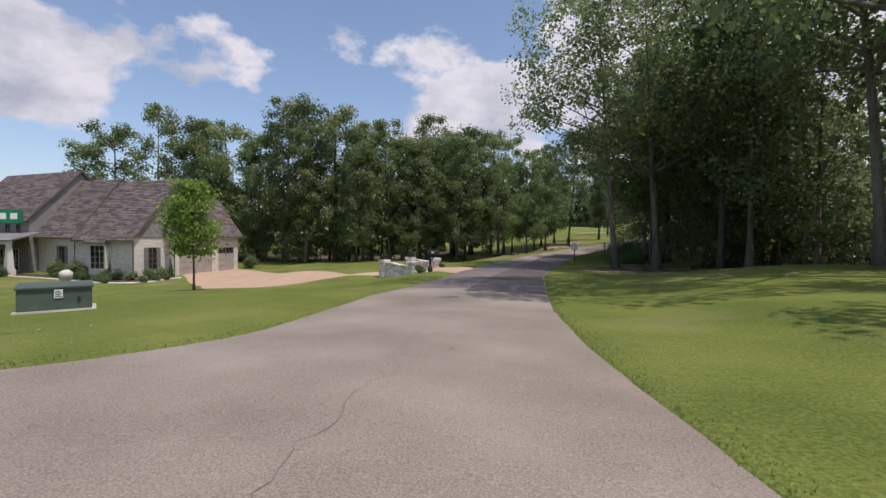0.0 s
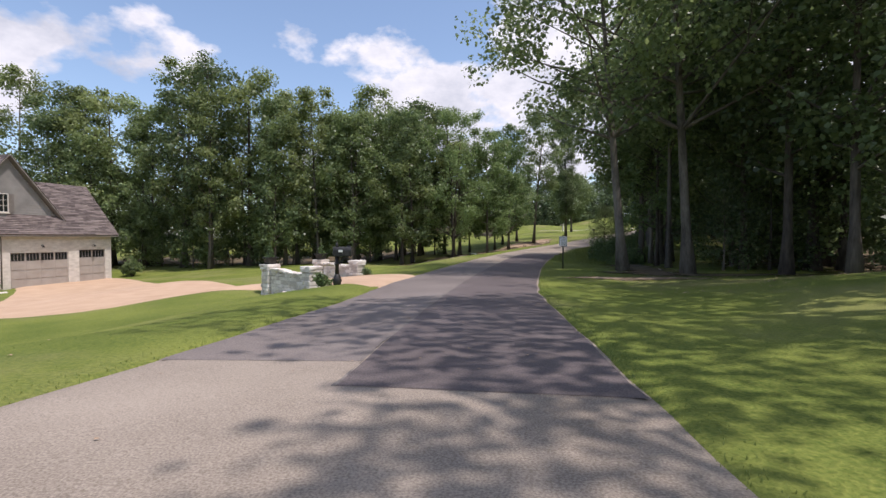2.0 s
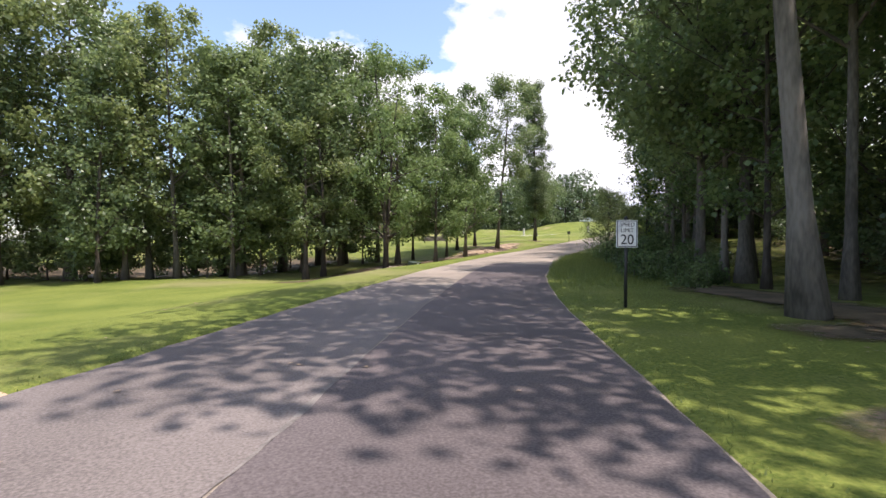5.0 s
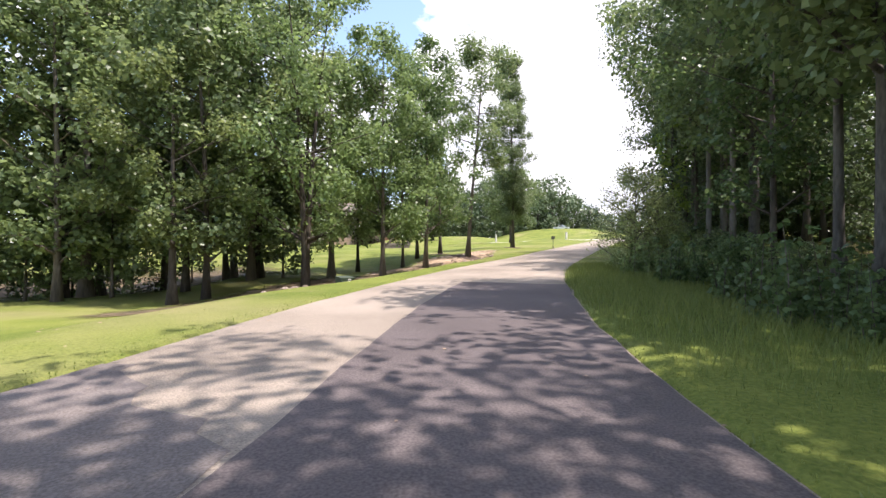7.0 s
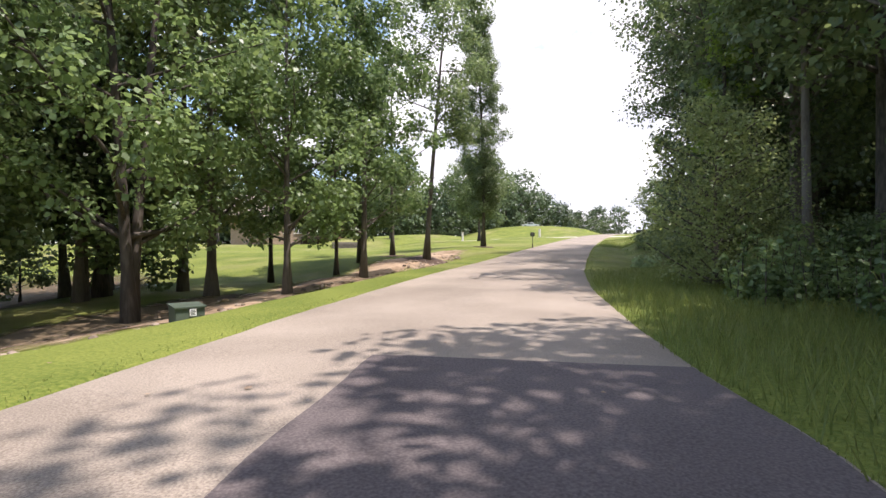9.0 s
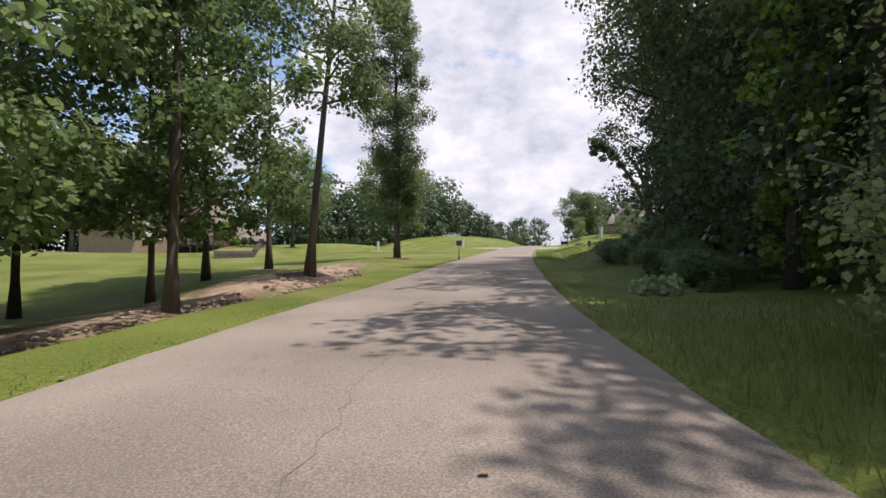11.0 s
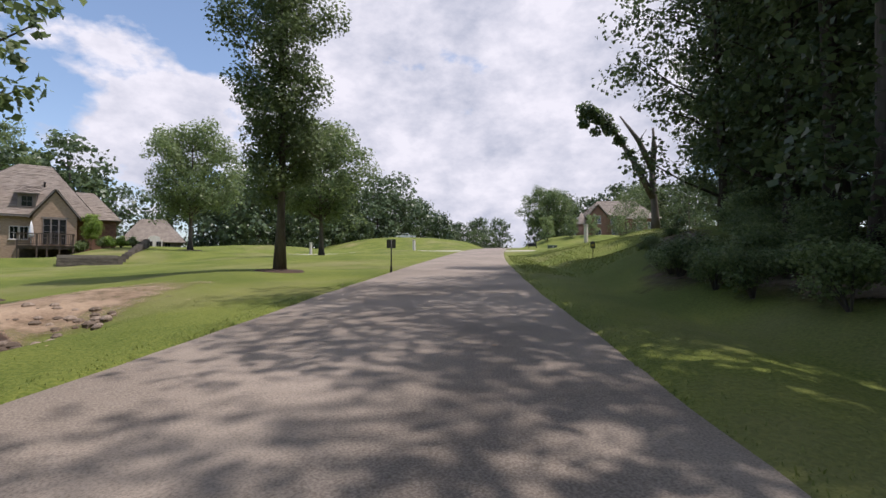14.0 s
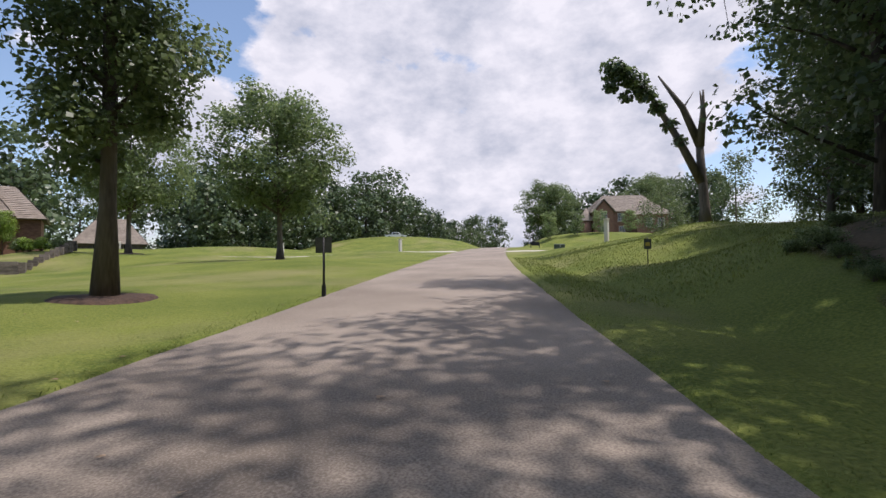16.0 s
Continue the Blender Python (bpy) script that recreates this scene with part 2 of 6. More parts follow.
# drier, straw-coloured patches in the lawn
lawn_nt = M["lawn"].node_tree
lawn_b = lawn_nt.nodes["Principled BSDF"]
green = lawn_b.inputs["Base Color"].links[0].from_socket
lawn_geo, lawn_n, lawn_r, lawn_mix = (lawn_nt.nodes.new("ShaderNode" + k) for k in ("NewGeometry", "TexNoise", "ValToRGB", "Mix"))
lawn_n.inputs["Scale"].default_value, lawn_n.inputs["Detail"].default_value = 0.11, 7.0
lawn_n.inputs["Roughness"].default_value = 0.62
lawn_nt.links.new(lawn_geo.outputs["Position"], lawn_n.inputs["Vector"])
lawn_r.color_ramp.elements[0].position, lawn_r.color_ramp.elements[1].position = 0.5, 0.72
lawn_r.color_ramp.elements[1].color = (0.75, 0.75, 0.75, 1)
lawn_nt.links.new(lawn_n.outputs[0], lawn_r.inputs[0])
lawn_mix.data_type = "RGBA"
lawn_mix.inputs[7].default_value = (0.27, 0.235, 0.115, 1)
lawn_nt.links.new(lawn_r.outputs[0], lawn_mix.inputs[0])
lawn_nt.links.new(green, lawn_mix.inputs[6])
lawn_nt.links.new(lawn_mix.outputs[2], lawn_b.inputs["Base Color"])
# soil and litter thin out raggedly where the grass takes over
for key in ("straw", "litter"):
    nt = M[key].node_tree
    attr, geo_, wear, add_, edge_ = (nt.nodes.new("ShaderNode" + k) for k in ("Attribute", "NewGeometry", "TexNoise", "Math", "ValToRGB"))
    attr.attribute_name = "thin"
    wear.inputs["Scale"].default_value, wear.inputs["Detail"].default_value, wear.inputs["Roughness"].default_value = 1.3, 8.0, 0.68
    nt.links.new(geo_.outputs["Position"], wear.inputs["Vector"])
    add_.operation = "MULTIPLY_ADD"
    add_.inputs[1].default_value = 1.5
    nt.links.new(wear.outputs[0], add_.inputs[0])
    nt.links.new(attr.outputs["Fac"], add_.inputs[2])
    edge_.color_ramp.elements[0].position, edge_.color_ramp.elements[0].color = 0.54, (1, 1, 1, 1)
    edge_.color_ramp.elements[1].position, edge_.color_ramp.elements[1].color = 0.82, (0, 0, 0, 1)
    half = nt.nodes.new("ShaderNodeMath")
    half.operation = "MULTIPLY"
    half.inputs[1].default_value = 0.5
    nt.links.new(add_.outputs[0], half.inputs[0])
    nt.links.new(half.outputs[0], edge_.inputs[0])
    nt.links.new(edge_.outputs[0], nt.nodes["Principled BSDF"].inputs["Alpha"])
glass = bpy.data.materials.new("window_glass")
glass.use_nodes = True
gb = glass.node_tree.nodes["Principled BSDF"]
gb.inputs["Base Color"].default_value, gb.inputs["Roughness"].default_value, gb.inputs["Specular IOR Level"].default_value = (0.02, 0.022, 0.025, 1), 0.06, 0.8
M["glass"] = glass


# ---- small building helpers ----
def obj(name, bm, material, parent=None, label=""):
    me = bpy.data.meshes.new(name)
    bm.to_mesh(me)
    bm.free()
    me.materials.append(M[material])
    ob = new(name, me)
    ob.parent = parent
    if label:
        ob["label"] = label
    return ob


part = obj


def raw(name, verts, faces, material, parent=None, smooth=False):
    me = bpy.data.meshes.new(name)
    me.from_pydata(verts, [], faces)
    me.materials.append(M[material])
    if smooth:
        me.polygons.foreach_set("use_smooth", [True] * len(me.polygons))
    me.update()
    ob = new(name, me)
    ob.parent = parent
    return ob


def root(name, x, y, z, turn=0.0, label="", category="", group="", kind=""):
    e = new(name)
    e.empty_display_size = 0.3
    e.matrix_basis = pose(x, y, z, 0, 0, turn)
    return tagged(e, label, category, group, kind)


def box(bm, x0, y0, z0, x1, y1, z1, bevel=0.0):
    vs = [bm.verts.new(p) for p in ((x0, y0, z0), (x1, y0, z0), (x1, y1, z0), (x0, y1, z0), (x0, y0, z1), (x1, y0, z1), (x1, y1, z1), (x0, y1, z1))]
    fs = [bm.faces.new([vs[i] for i in f]) for f in ((3, 2, 1, 0), (4, 5, 6, 7), (0, 1, 5, 4), (1, 2, 6, 5), (2, 3, 7, 6), (3, 0, 4, 7))]
    if bevel:
        bmesh.ops.bevel(bm, geom=list({e for f in fs for e in f.edges}), offset=bevel, segments=2, affect="EDGES")
    return bm


def boxes(*rows, bevel=0.0):
    bm = bmesh.new()
    for r in rows:
        box(bm, *r, bevel=bevel)
    return bm


def tube(bm, pts, radii, sides=8, cap=True):
    """A tapered tube through points."""
    rings = []
    for i, (p, r) in enumerate(zip(pts, radii)):
        p = Vector(p)
        d = (Vector(pts[min(i + 1, len(pts) - 1)]) - Vector(pts[max(i - 1, 0)])).normalized()
        side = d.cross(Vector((0.31, 0.95, 0.1))).normalized()
        other = d.cross(side)
        rings.append([bm.verts.new(p + r * (math.cos(a) * side + math.sin(a) * other)) for a in (math.tau * k / sides for k in range(sides))])
    for a, b in zip(rings, rings[1:]):
        for k in range(sides):
            bm.faces.new((a[k], a[(k + 1) % sides], b[(k + 1) % sides], b[k])).smooth = True
    if cap:
        bm.faces.new(rings[-1])
        bm.faces.new(rings[0][::-1])
    return bm


# ---- the lie of the land ----
CENTER = [(-2.4, -20.0, 0.45), (-1.46, -4.92, 0.12), (-0.77, 5.10, -0.36), (0.20, 12.11, -0.60), (1.68, 20.02, -0.82), (3.57, 27.87, -0.96),
          (5.74, 35.57, -1.05), (8.24, 43.24, -1.07), (11.17, 50.75, -0.93), (14.81, 58.08, -0.76), (19.09, 64.86, -0.52), (23.91, 71.35, -0.21),
          (28.76, 77.71, 0.18), (33.62, 84.06, 0.58), (46.5, 99.5, 1.60), (61.5, 116.5, 2.80), (79.0, 135.0, 4.05), (110.0, 166.0, 5.3), (200.0, 250.0, 5.6), (420.0, 450.0, 5.0)]


def spline(ctrl, step):
    p = np.array([2 * np.array(ctrl[0]) - np.array(ctrl[1])] + [np.array(c) for c in ctrl] + [2 * np.array(ctrl[-1]) - np.array(ctrl[-2])])
    out = []
    for i in range(1, len(p) - 2):
        k = max(2, int(np.linalg.norm(p[i + 1] - p[i]) / step))
        for t in np.arange(k) / k:
            a, b, c, d = p[i - 1], p[i], p[i + 1], p[i + 2]
            out.append(0.5 * (2 * b + (c - a) * t + (2 * a - 5 * b + 4 * c - d) * t * t + (3 * b - a - 3 * c + d) * t ** 3))
    out.append(p[-2])
    return np.array(out)


LINE = spline(CENTER, 1.0)
STEPS = np.hypot(*np.diff(LINE[:, :2], axis=0).T)
LINE_S = np.concatenate([[0.0], np.cumsum(STEPS)]) - 20.0
TAN = np.gradient(LINE[:, :2], axis=0)
TAN /= np.linalg.norm(TAN, axis=1)[:, None]
HALF = 2.95


def on_line(s):
    return [np.interp(s, LINE_S, LINE[:, k]) for k in range(3)] + [np.interp(s, LINE_S, TAN[:, 0]), np.interp(s, LINE_S, TAN[:, 1])]


def along(s, d):
    """The place s metres along the road and d metres to the right of its middle."""
    x, y, z, tx, ty = on_line(s)
    return x + d * ty, y - d * tx


def road_sd(x, y):
    i = int(np.argmin((LINE[:, 0] - x) ** 2 + (LINE[:, 1] - y) ** 2))
    dx, dy = x - LINE[i, 0], y - LINE[i, 1]
    return LINE_S[i] + dx * TAN[i, 0] + dy * TAN[i, 1], dx * TAN[i, 1] - dy * TAN[i, 0]


# low and high spots of the ground, west and east of the road
WEST = np.array([(-30, 58, -3.45), (-38, 40, -3.6), (-9, 11, -0.55), (-15, 28, -2.05), (-17.5, 36, -2.65), (-21, 43, -3.2), (-29, 46.5, -3.85), (-36, 46, -3.9), (-24, 40, -3.3), (-21, 34, -2.8), (-30, 37, -3.4), (-26.5, 51.5, -3.65), (-32, 54, -3.6), (-14, 40, -2.3), (-4, 34, -1.4), (-12, 45, -2.2), (2, 65.8, -2.35), (-6, 78, -2.8), (-14, 84, -3.1),
                 (8, 67.4, -1.75), (10, 74, -1.5), (12, 80, -1.4), (16.4, 75, -0.9), (22, 82, 0.0), (21, 88.5, 0.05), (27, 84.7, 0.85), (30.2, 90.5, 1.05), (41, 116, 2.0),
                 (31, 133, 2.9), (24.4, 122.6, 0.75), (19.9, 121.9, 0.2), (21.5, 126.5, 2.0), (23.5, 130, 2.6), (26.5, 134, 3.4), (17, 133, 1.7), (14.5, 135.5, 1.75), (19.6, 131.6, 1.65), (17, 136, 1.7), (22.2, 134, 3.3), (24, 135.5, 3.6), (24, 141, 3.0), (14, 104, 0.6), (56, 122, 3.1), (88, 183, 8.6), (45, 165, 5.0), (27, 179, 5.0), (-60, 90, -3.5), (-10, 150, 2.5), (-80, 20, -3)])
EAST = np.array([(13.5, 37, -1.1), (25, 36.5, -1.15), (20, 20, 0.05), (9, 8, -0.1), (18, 47, -1.35), (23, 55, -0.9), (29, 66, -0.1), (36, 72, 1.2), (46, 81, 2.7), (60, 93.5, 4.35), (53.5, 87, 3.3), (47.3, 88.5, 1.45),
                 (64.5, 103, 3.2), (70, 113, 2.9), (82, 127, 3.9), (110, 139, 7.6), (60.5, 98.5, 3.15), (56.5, 95.5, 2.5), (50, 60, 1.5), (45, 30, -0.5), (30, -20, 0.6), (140, 120, 8), (160, 190, 7)])
SPOTS = np.vstack([WEST, EAST])


def smooth(a, b, v):
    t = min(1.0, max(0.0, (v - a) / (b - a)))
    return t * t * (3 - 2 * t)


def left_edge(s):
    w = np.interp(s, [0, 13, 15.5, 18, 24, 30, 43, 50, 58, 64, 73, 82, 92, 105, 140], [2.9, 3.05, 3.2, 2.9, 2.65, 3.0, 3.1, 2.95, 2.75, 2.75, 2.9, 2.65, 2.5, 2.6, 2.8])
    return w + (min(14.0, 0.12 * (9 - s) ** 2) if s < 9 else 0.0) + 0.05 * noise.noise((s * 0.7, 1.7, 0)) + 0.03 * noise.noise((s * 3.1, 7.7, 0))


def right_edge(s):
    w = np.interp(s, [4, 13, 20, 27.6, 33, 42.5, 50, 56, 62, 73, 82, 92, 105, 140], [3.0, 2.65, 2.75, 2.45, 2.65, 2.86, 2.95, 3.2, 3.15, 2.9, 2.9, 3.0, 2.9, 2.8])
    return w + (min(9.0, 0.16 * (1.0 - s) ** 2) if s < 1 else 0.0) + 0.05 * noise.noise((s * 0.7, 5.3, 0)) + 0.04 * noise.noise((s * 3.3, 9.1, 0))


def ground_z(x, y):
    s, d = road_sd(x, y)
    zr = np.interp(s, LINE_S, LINE[:, 2])
    w = 1.0 / ((SPOTS[:, 0] - x) ** 2 + (SPOTS[:, 1] - y) ** 2 + 9.0) ** 1.6
    z = float((w * SPOTS[:, 2]).sum() / w.sum())
    e = d - right_edge(s) if d > 0 else -d - left_edge(s)
    out = zr + (z - zr) * smooth(0.8, 8.0, e)
    if d > 0:
        out -= 0.28 * math.exp(-((e - 2.4) / 0.8) ** 2) * smooth(72, 80, s) * (1 - smooth(108, 120, s))
    else:
        out -= 0.55 * math.exp(-((e - 3.9) / 1.3) ** 2) * smooth(56, 64, s) * (1 - smooth(84, 90, s))
    out -= 0.55 * math.exp(-((x + 3.6) ** 2 + (y - 33.0) ** 2) / 5.0)
    if e > 0.3:
        out += 0.05 * min(1.0, e) * noise.noise((x * 0.35, y * 0.35, 3.0))
    return out - 0.09 * (1 - smooth(-0.12, 0.06, e)) + 0.012 * smooth(0.0, 0.2, e)


# ground: one sheet, finer near the road, out to the horizon
srange = np.concatenate([np.arange(-60, -20, 5.0), np.arange(-20, 125, 1.0), np.arange(125, 200, 4.0), np.arange(200, 430, 15.0)])
dpos = np.concatenate([[0, 1.5, 2.3, 2.45, 2.6, 2.7, 2.8, 2.9, 3.0, 3.1, 3.2, 3.35, 3.7, 4.2, 4.7, 5.2, 5.7, 6.2, 6.8, 7.5, 8.3], np.arange(9.2, 24, 1.1), np.arange(25, 46, 2.0), [50, 58, 68, 80, 95, 110]])
dneg = np.concatenate([dpos[1:-1], np.arange(110, 330, 25.0)])
drange = np.concatenate([-dneg[::-1], dpos])


def line_far(s, d):
    if s < LINE_S[0]:
        x, y = along(LINE_S[0], d)
        return x + (s - LINE_S[0]) * TAN[0, 0], y + (s - LINE_S[0]) * TAN[0, 1]
    return along(s, d)


verts, faces, nd_ = [], [], len(drange)
for s in srange:
    for d in drange:
        x, y = line_far(s, d)
        verts.append((x, y, ground_z(x, y)))
for i in range(len(srange) - 1):
    for j in range(nd_ - 1):
        a = i * nd_ + j
        faces.append((a, a + 1, a + nd_ + 1, a + nd_))
rim = [j for j in range(nd_)] + [i * nd_ + nd_ - 1 for i in range(1, len(srange))] + [(len(srange) - 1) * nd_ + j for j in range(nd_ - 2, -1, -1)] + [i * nd_ for i in range(len(srange) - 2, 0, -1)]
cx, cy = 40.0, 90.0
first = len(verts)
for k in rim:
    v = Vector((verts[k][0] - cx, verts[k][1] - cy)).normalized()
    verts.append((cx + v.x * 2600, cy + v.y * 2600, -12.0))
for k in range(len(rim)):
    k2 = (k + 1) % len(rim)
    faces.append((rim[k2], rim[k], first + k, first + k2))
ground = tagged(raw("ground", verts, faces, "lawn", smooth=True), "mown green lawn with paler dry patches, falling into a hollow", "ground", kind="structure")


def ribbon(name, material, s0, s1, lo, hi, lift, step=0.5, cols=9, crown=0.016):
    vs, fs, rows_ = [], [], int((s1 - s0) / step) + 1
    for i in range(rows_):
        s = s0 + i * (s1 - s0) / (rows_ - 1)
        a, b = lo(s), hi(s)
        z = np.interp(s, LINE_S, LINE[:, 2])
        for j in range(cols):
            d = a + (b - a) * j / (cols - 1)
            x, y = line_far(s, d)
            vs.append((x, y, z + crown * max(0.0, HALF - abs(d)) + lift - (0.03 if lift == 0 and j in (0, cols - 1) else 0)))
    for i in range(rows_ - 1):
        for j in range(cols - 1):
            k = i * cols + j
            fs.append((k, k + 1, k + cols + 1, k + cols))
    return raw(name, vs, fs, material, smooth=True)


road = tagged(ribbon("road", "asphalt", -40, 330, lambda s: -left_edge(s), right_edge, 0.0, cols=25), "sun-bleached grey-tan asphalt road with worn edges", "road", kind="structure")


def wob(v, k, amp=0.05):
    return lambda s: v + amp * noise.noise((s * 0.8, k, 0)) + 0.4 * amp * noise.noise((s * 4.0, k + 3, 0))


patch_a = tagged(ribbon("road_patch", "asphalt_new", 17.2, 58.0, wob(-0.25, 2.0), lambda s: right_edge(s) - 0.07, 0.006), "darker resurfaced asphalt lane with a seam along the middle", "road patch", kind="structure")
patch_b = tagged(ribbon("road_patch", "asphalt_mid", 18.2, 47.0, lambda s: -left_edge(s) + 0.07, lambda s: wob(-0.27, 2.0)(s) - 2.2 * smooth(44.6, 47.0, s + 0.8 * noise.noise((s * 2.3, 4.0, 0))), 0.004, step=0.25), "half-worn grey asphalt lane beside a seam", "road patch", kind="structure")
seam = tagged(ribbon("road_seam", "seam", 17.2, 36.0, wob(-0.275, 2.0, 0.06), wob(-0.24, 2.6, 0.06), 0.008, step=0.2, cols=2), "pale gravelly seam between two asphalt layers", "road seam", kind="structure")
crack = tagged(ribbon("road_crack", "asphalt_mid", 0.5, 9.0, wob(-0.003, 5.0, 0.3), wob(0.003, 5.0, 0.3), 0.004, step=0.15, cols=2), "thin dark crack in the asphalt", "road crack", kind="structure")
crack2 = tagged(ribbon("road_crack", "asphalt_mid", 60.0, 72.0, wob(0.15, 8.0, 0.35), wob(0.155, 8.0, 0.35), 0.004, step=0.15, cols=2), "thin dark crack in the asphalt", "road crack", kind="structure")


def drape(name, material, pts, widths, lift, label, category, step=0.8, cols=9, kind="structure", ragged=0.03):
    """A strip of paving that follows the ground along a line of points."""
    c = spline([(*p, w) for p, w in zip(pts, widths)], step)
    t = np.gradient(c[:, :2], axis=0)
    t /= np.linalg.norm(t, axis=1)[:, None]
    vs, fs, fade = [], [], []
    for i, ((x, y, w), (tx, ty)) in enumerate(zip(c, t)):
        for j in range(cols):
            d0 = 2 * j / (cols - 1) - 1
            fade.append(max(abs(d0), abs(2 * i / (len(c) - 1) - 1) ** 4))
            d = w * d0 * (1 + ragged * noise.noise((x * 0.3, y * 0.3, 2.0 if d0 < 0 else 5.0)))
            gx, gy = x + d * ty, y - d * tx
            vs.append((gx, gy, ground_z(gx, gy) + (lift if abs(d0) < 1 else -0.03)))
    for i in range(len(c) - 1):
        for j in range(cols - 1):
            k = i * cols + j
            fs.append((k, k + 1, k + cols + 1, k + cols))
    o = raw(name, vs, fs, material, smooth=True)
    o.data.attributes.new("thin", "FLOAT", "POINT").data.foreach_set("value", fade)
    return tagged(o, label, category, kind=kind)


def disc(name, material, x, y, r, label, category, mound=0.06, parent=None):
    vs, fs = [(x, y, ground_z(x, y) + mound + 0.05)], []
    n = 28
    for ring, q in enumerate((0.5, 0.85, 1.0)):
        for k in range(n):
            a = math.tau * k / n
            rr = r * q * (1 + 0.1 * noise.noise((math.cos(a) * 1.3 + x, math.sin(a) * 1.3 + y, ring)))
            gx, gy = x + rr * math.cos(a), y + rr * math.sin(a)
            vs.append((gx, gy, ground_z(gx, gy) + (0.05 + mound * (1 - q) if q < 1 else -0.03)))
    for k in range(n):
        fs.append((0, 1 + k, 1 + (k + 1) % n))
        for ring in range(2):
            a, b = 1 + ring * n, 1 + (ring + 1) * n
            fs.append((a + k, b + k, b + (k + 1) % n, a + (k + 1) % n))
    return tagged(raw(name, vs, fs, material, smooth=True), label, category, kind="structure")


# ---- trees ----
def leaves(centers, radii, count, size, seed, droop=0.0, flat=0.55):
    """Leaf blades scattered through round clumps: arrays of points and four-cornered faces."""
    rng = np.random.default_rng(seed)
    centers, radii = np.array(centers, float), np.array(radii, float)
    wgt = radii ** 2
    pick = rng.choice(len(centers), count, p=wgt / wgt.sum())
    v = rng.normal(size=(count, 3))
    v /= np.linalg.norm(v, axis=1)[:, None]
    rad = rng.random(count) ** 0.45
    pos = centers[pick] + v * (radii[pick] * rad)[:, None] * np.array([1, 1, 0.8])
    nrm = v * 0.6 + rng.normal(size=(count, 3)) * 0.55 + np.array([0, 0, flat])
    nrm /= np.linalg.norm(nrm, axis=1)[:, None]
    t = np.cross(nrm, rng.normal(size=(count, 3)))
    t /= np.linalg.norm(t, axis=1)[:, None]
    t[:, 2] -= droop
    b = np.cross(nrm, t)
    ln = size * (0.6 + 0.8 * rng.random(count))[:, None]
    wd = ln * (0.34 + 0.14 * rng.random(count))[:, None]
    fold = nrm * ln * 0.12
    vs = np.stack([pos - t * ln * 0.5, pos + b * wd - t * ln * 0.05 + fold, pos + t * ln * 0.5, pos - b * wd - t * ln * 0.05 + fold], 1).reshape(-1, 3)
    fs = np.arange(count * 4).reshape(-1, 4)
    return vs, fs


def leaf_mesh(name, vs, fs, material):
    me = bpy.data.meshes.new(name)
    me.vertices.add(len(vs))
    me.vertices.foreach_set("co", vs.astype(np.float32).ravel())
    me.loops.add(fs.size)
    me.loops.foreach_set("vertex_index", fs.astype(np.int32).ravel())
    me.polygons.add(len(fs))
    me.polygons.foreach_set("loop_start", np.arange(0, fs.size, 4, dtype=np.int32))
    me.update(calc_edges=True)
    me.materials.append(M[material])
    return me


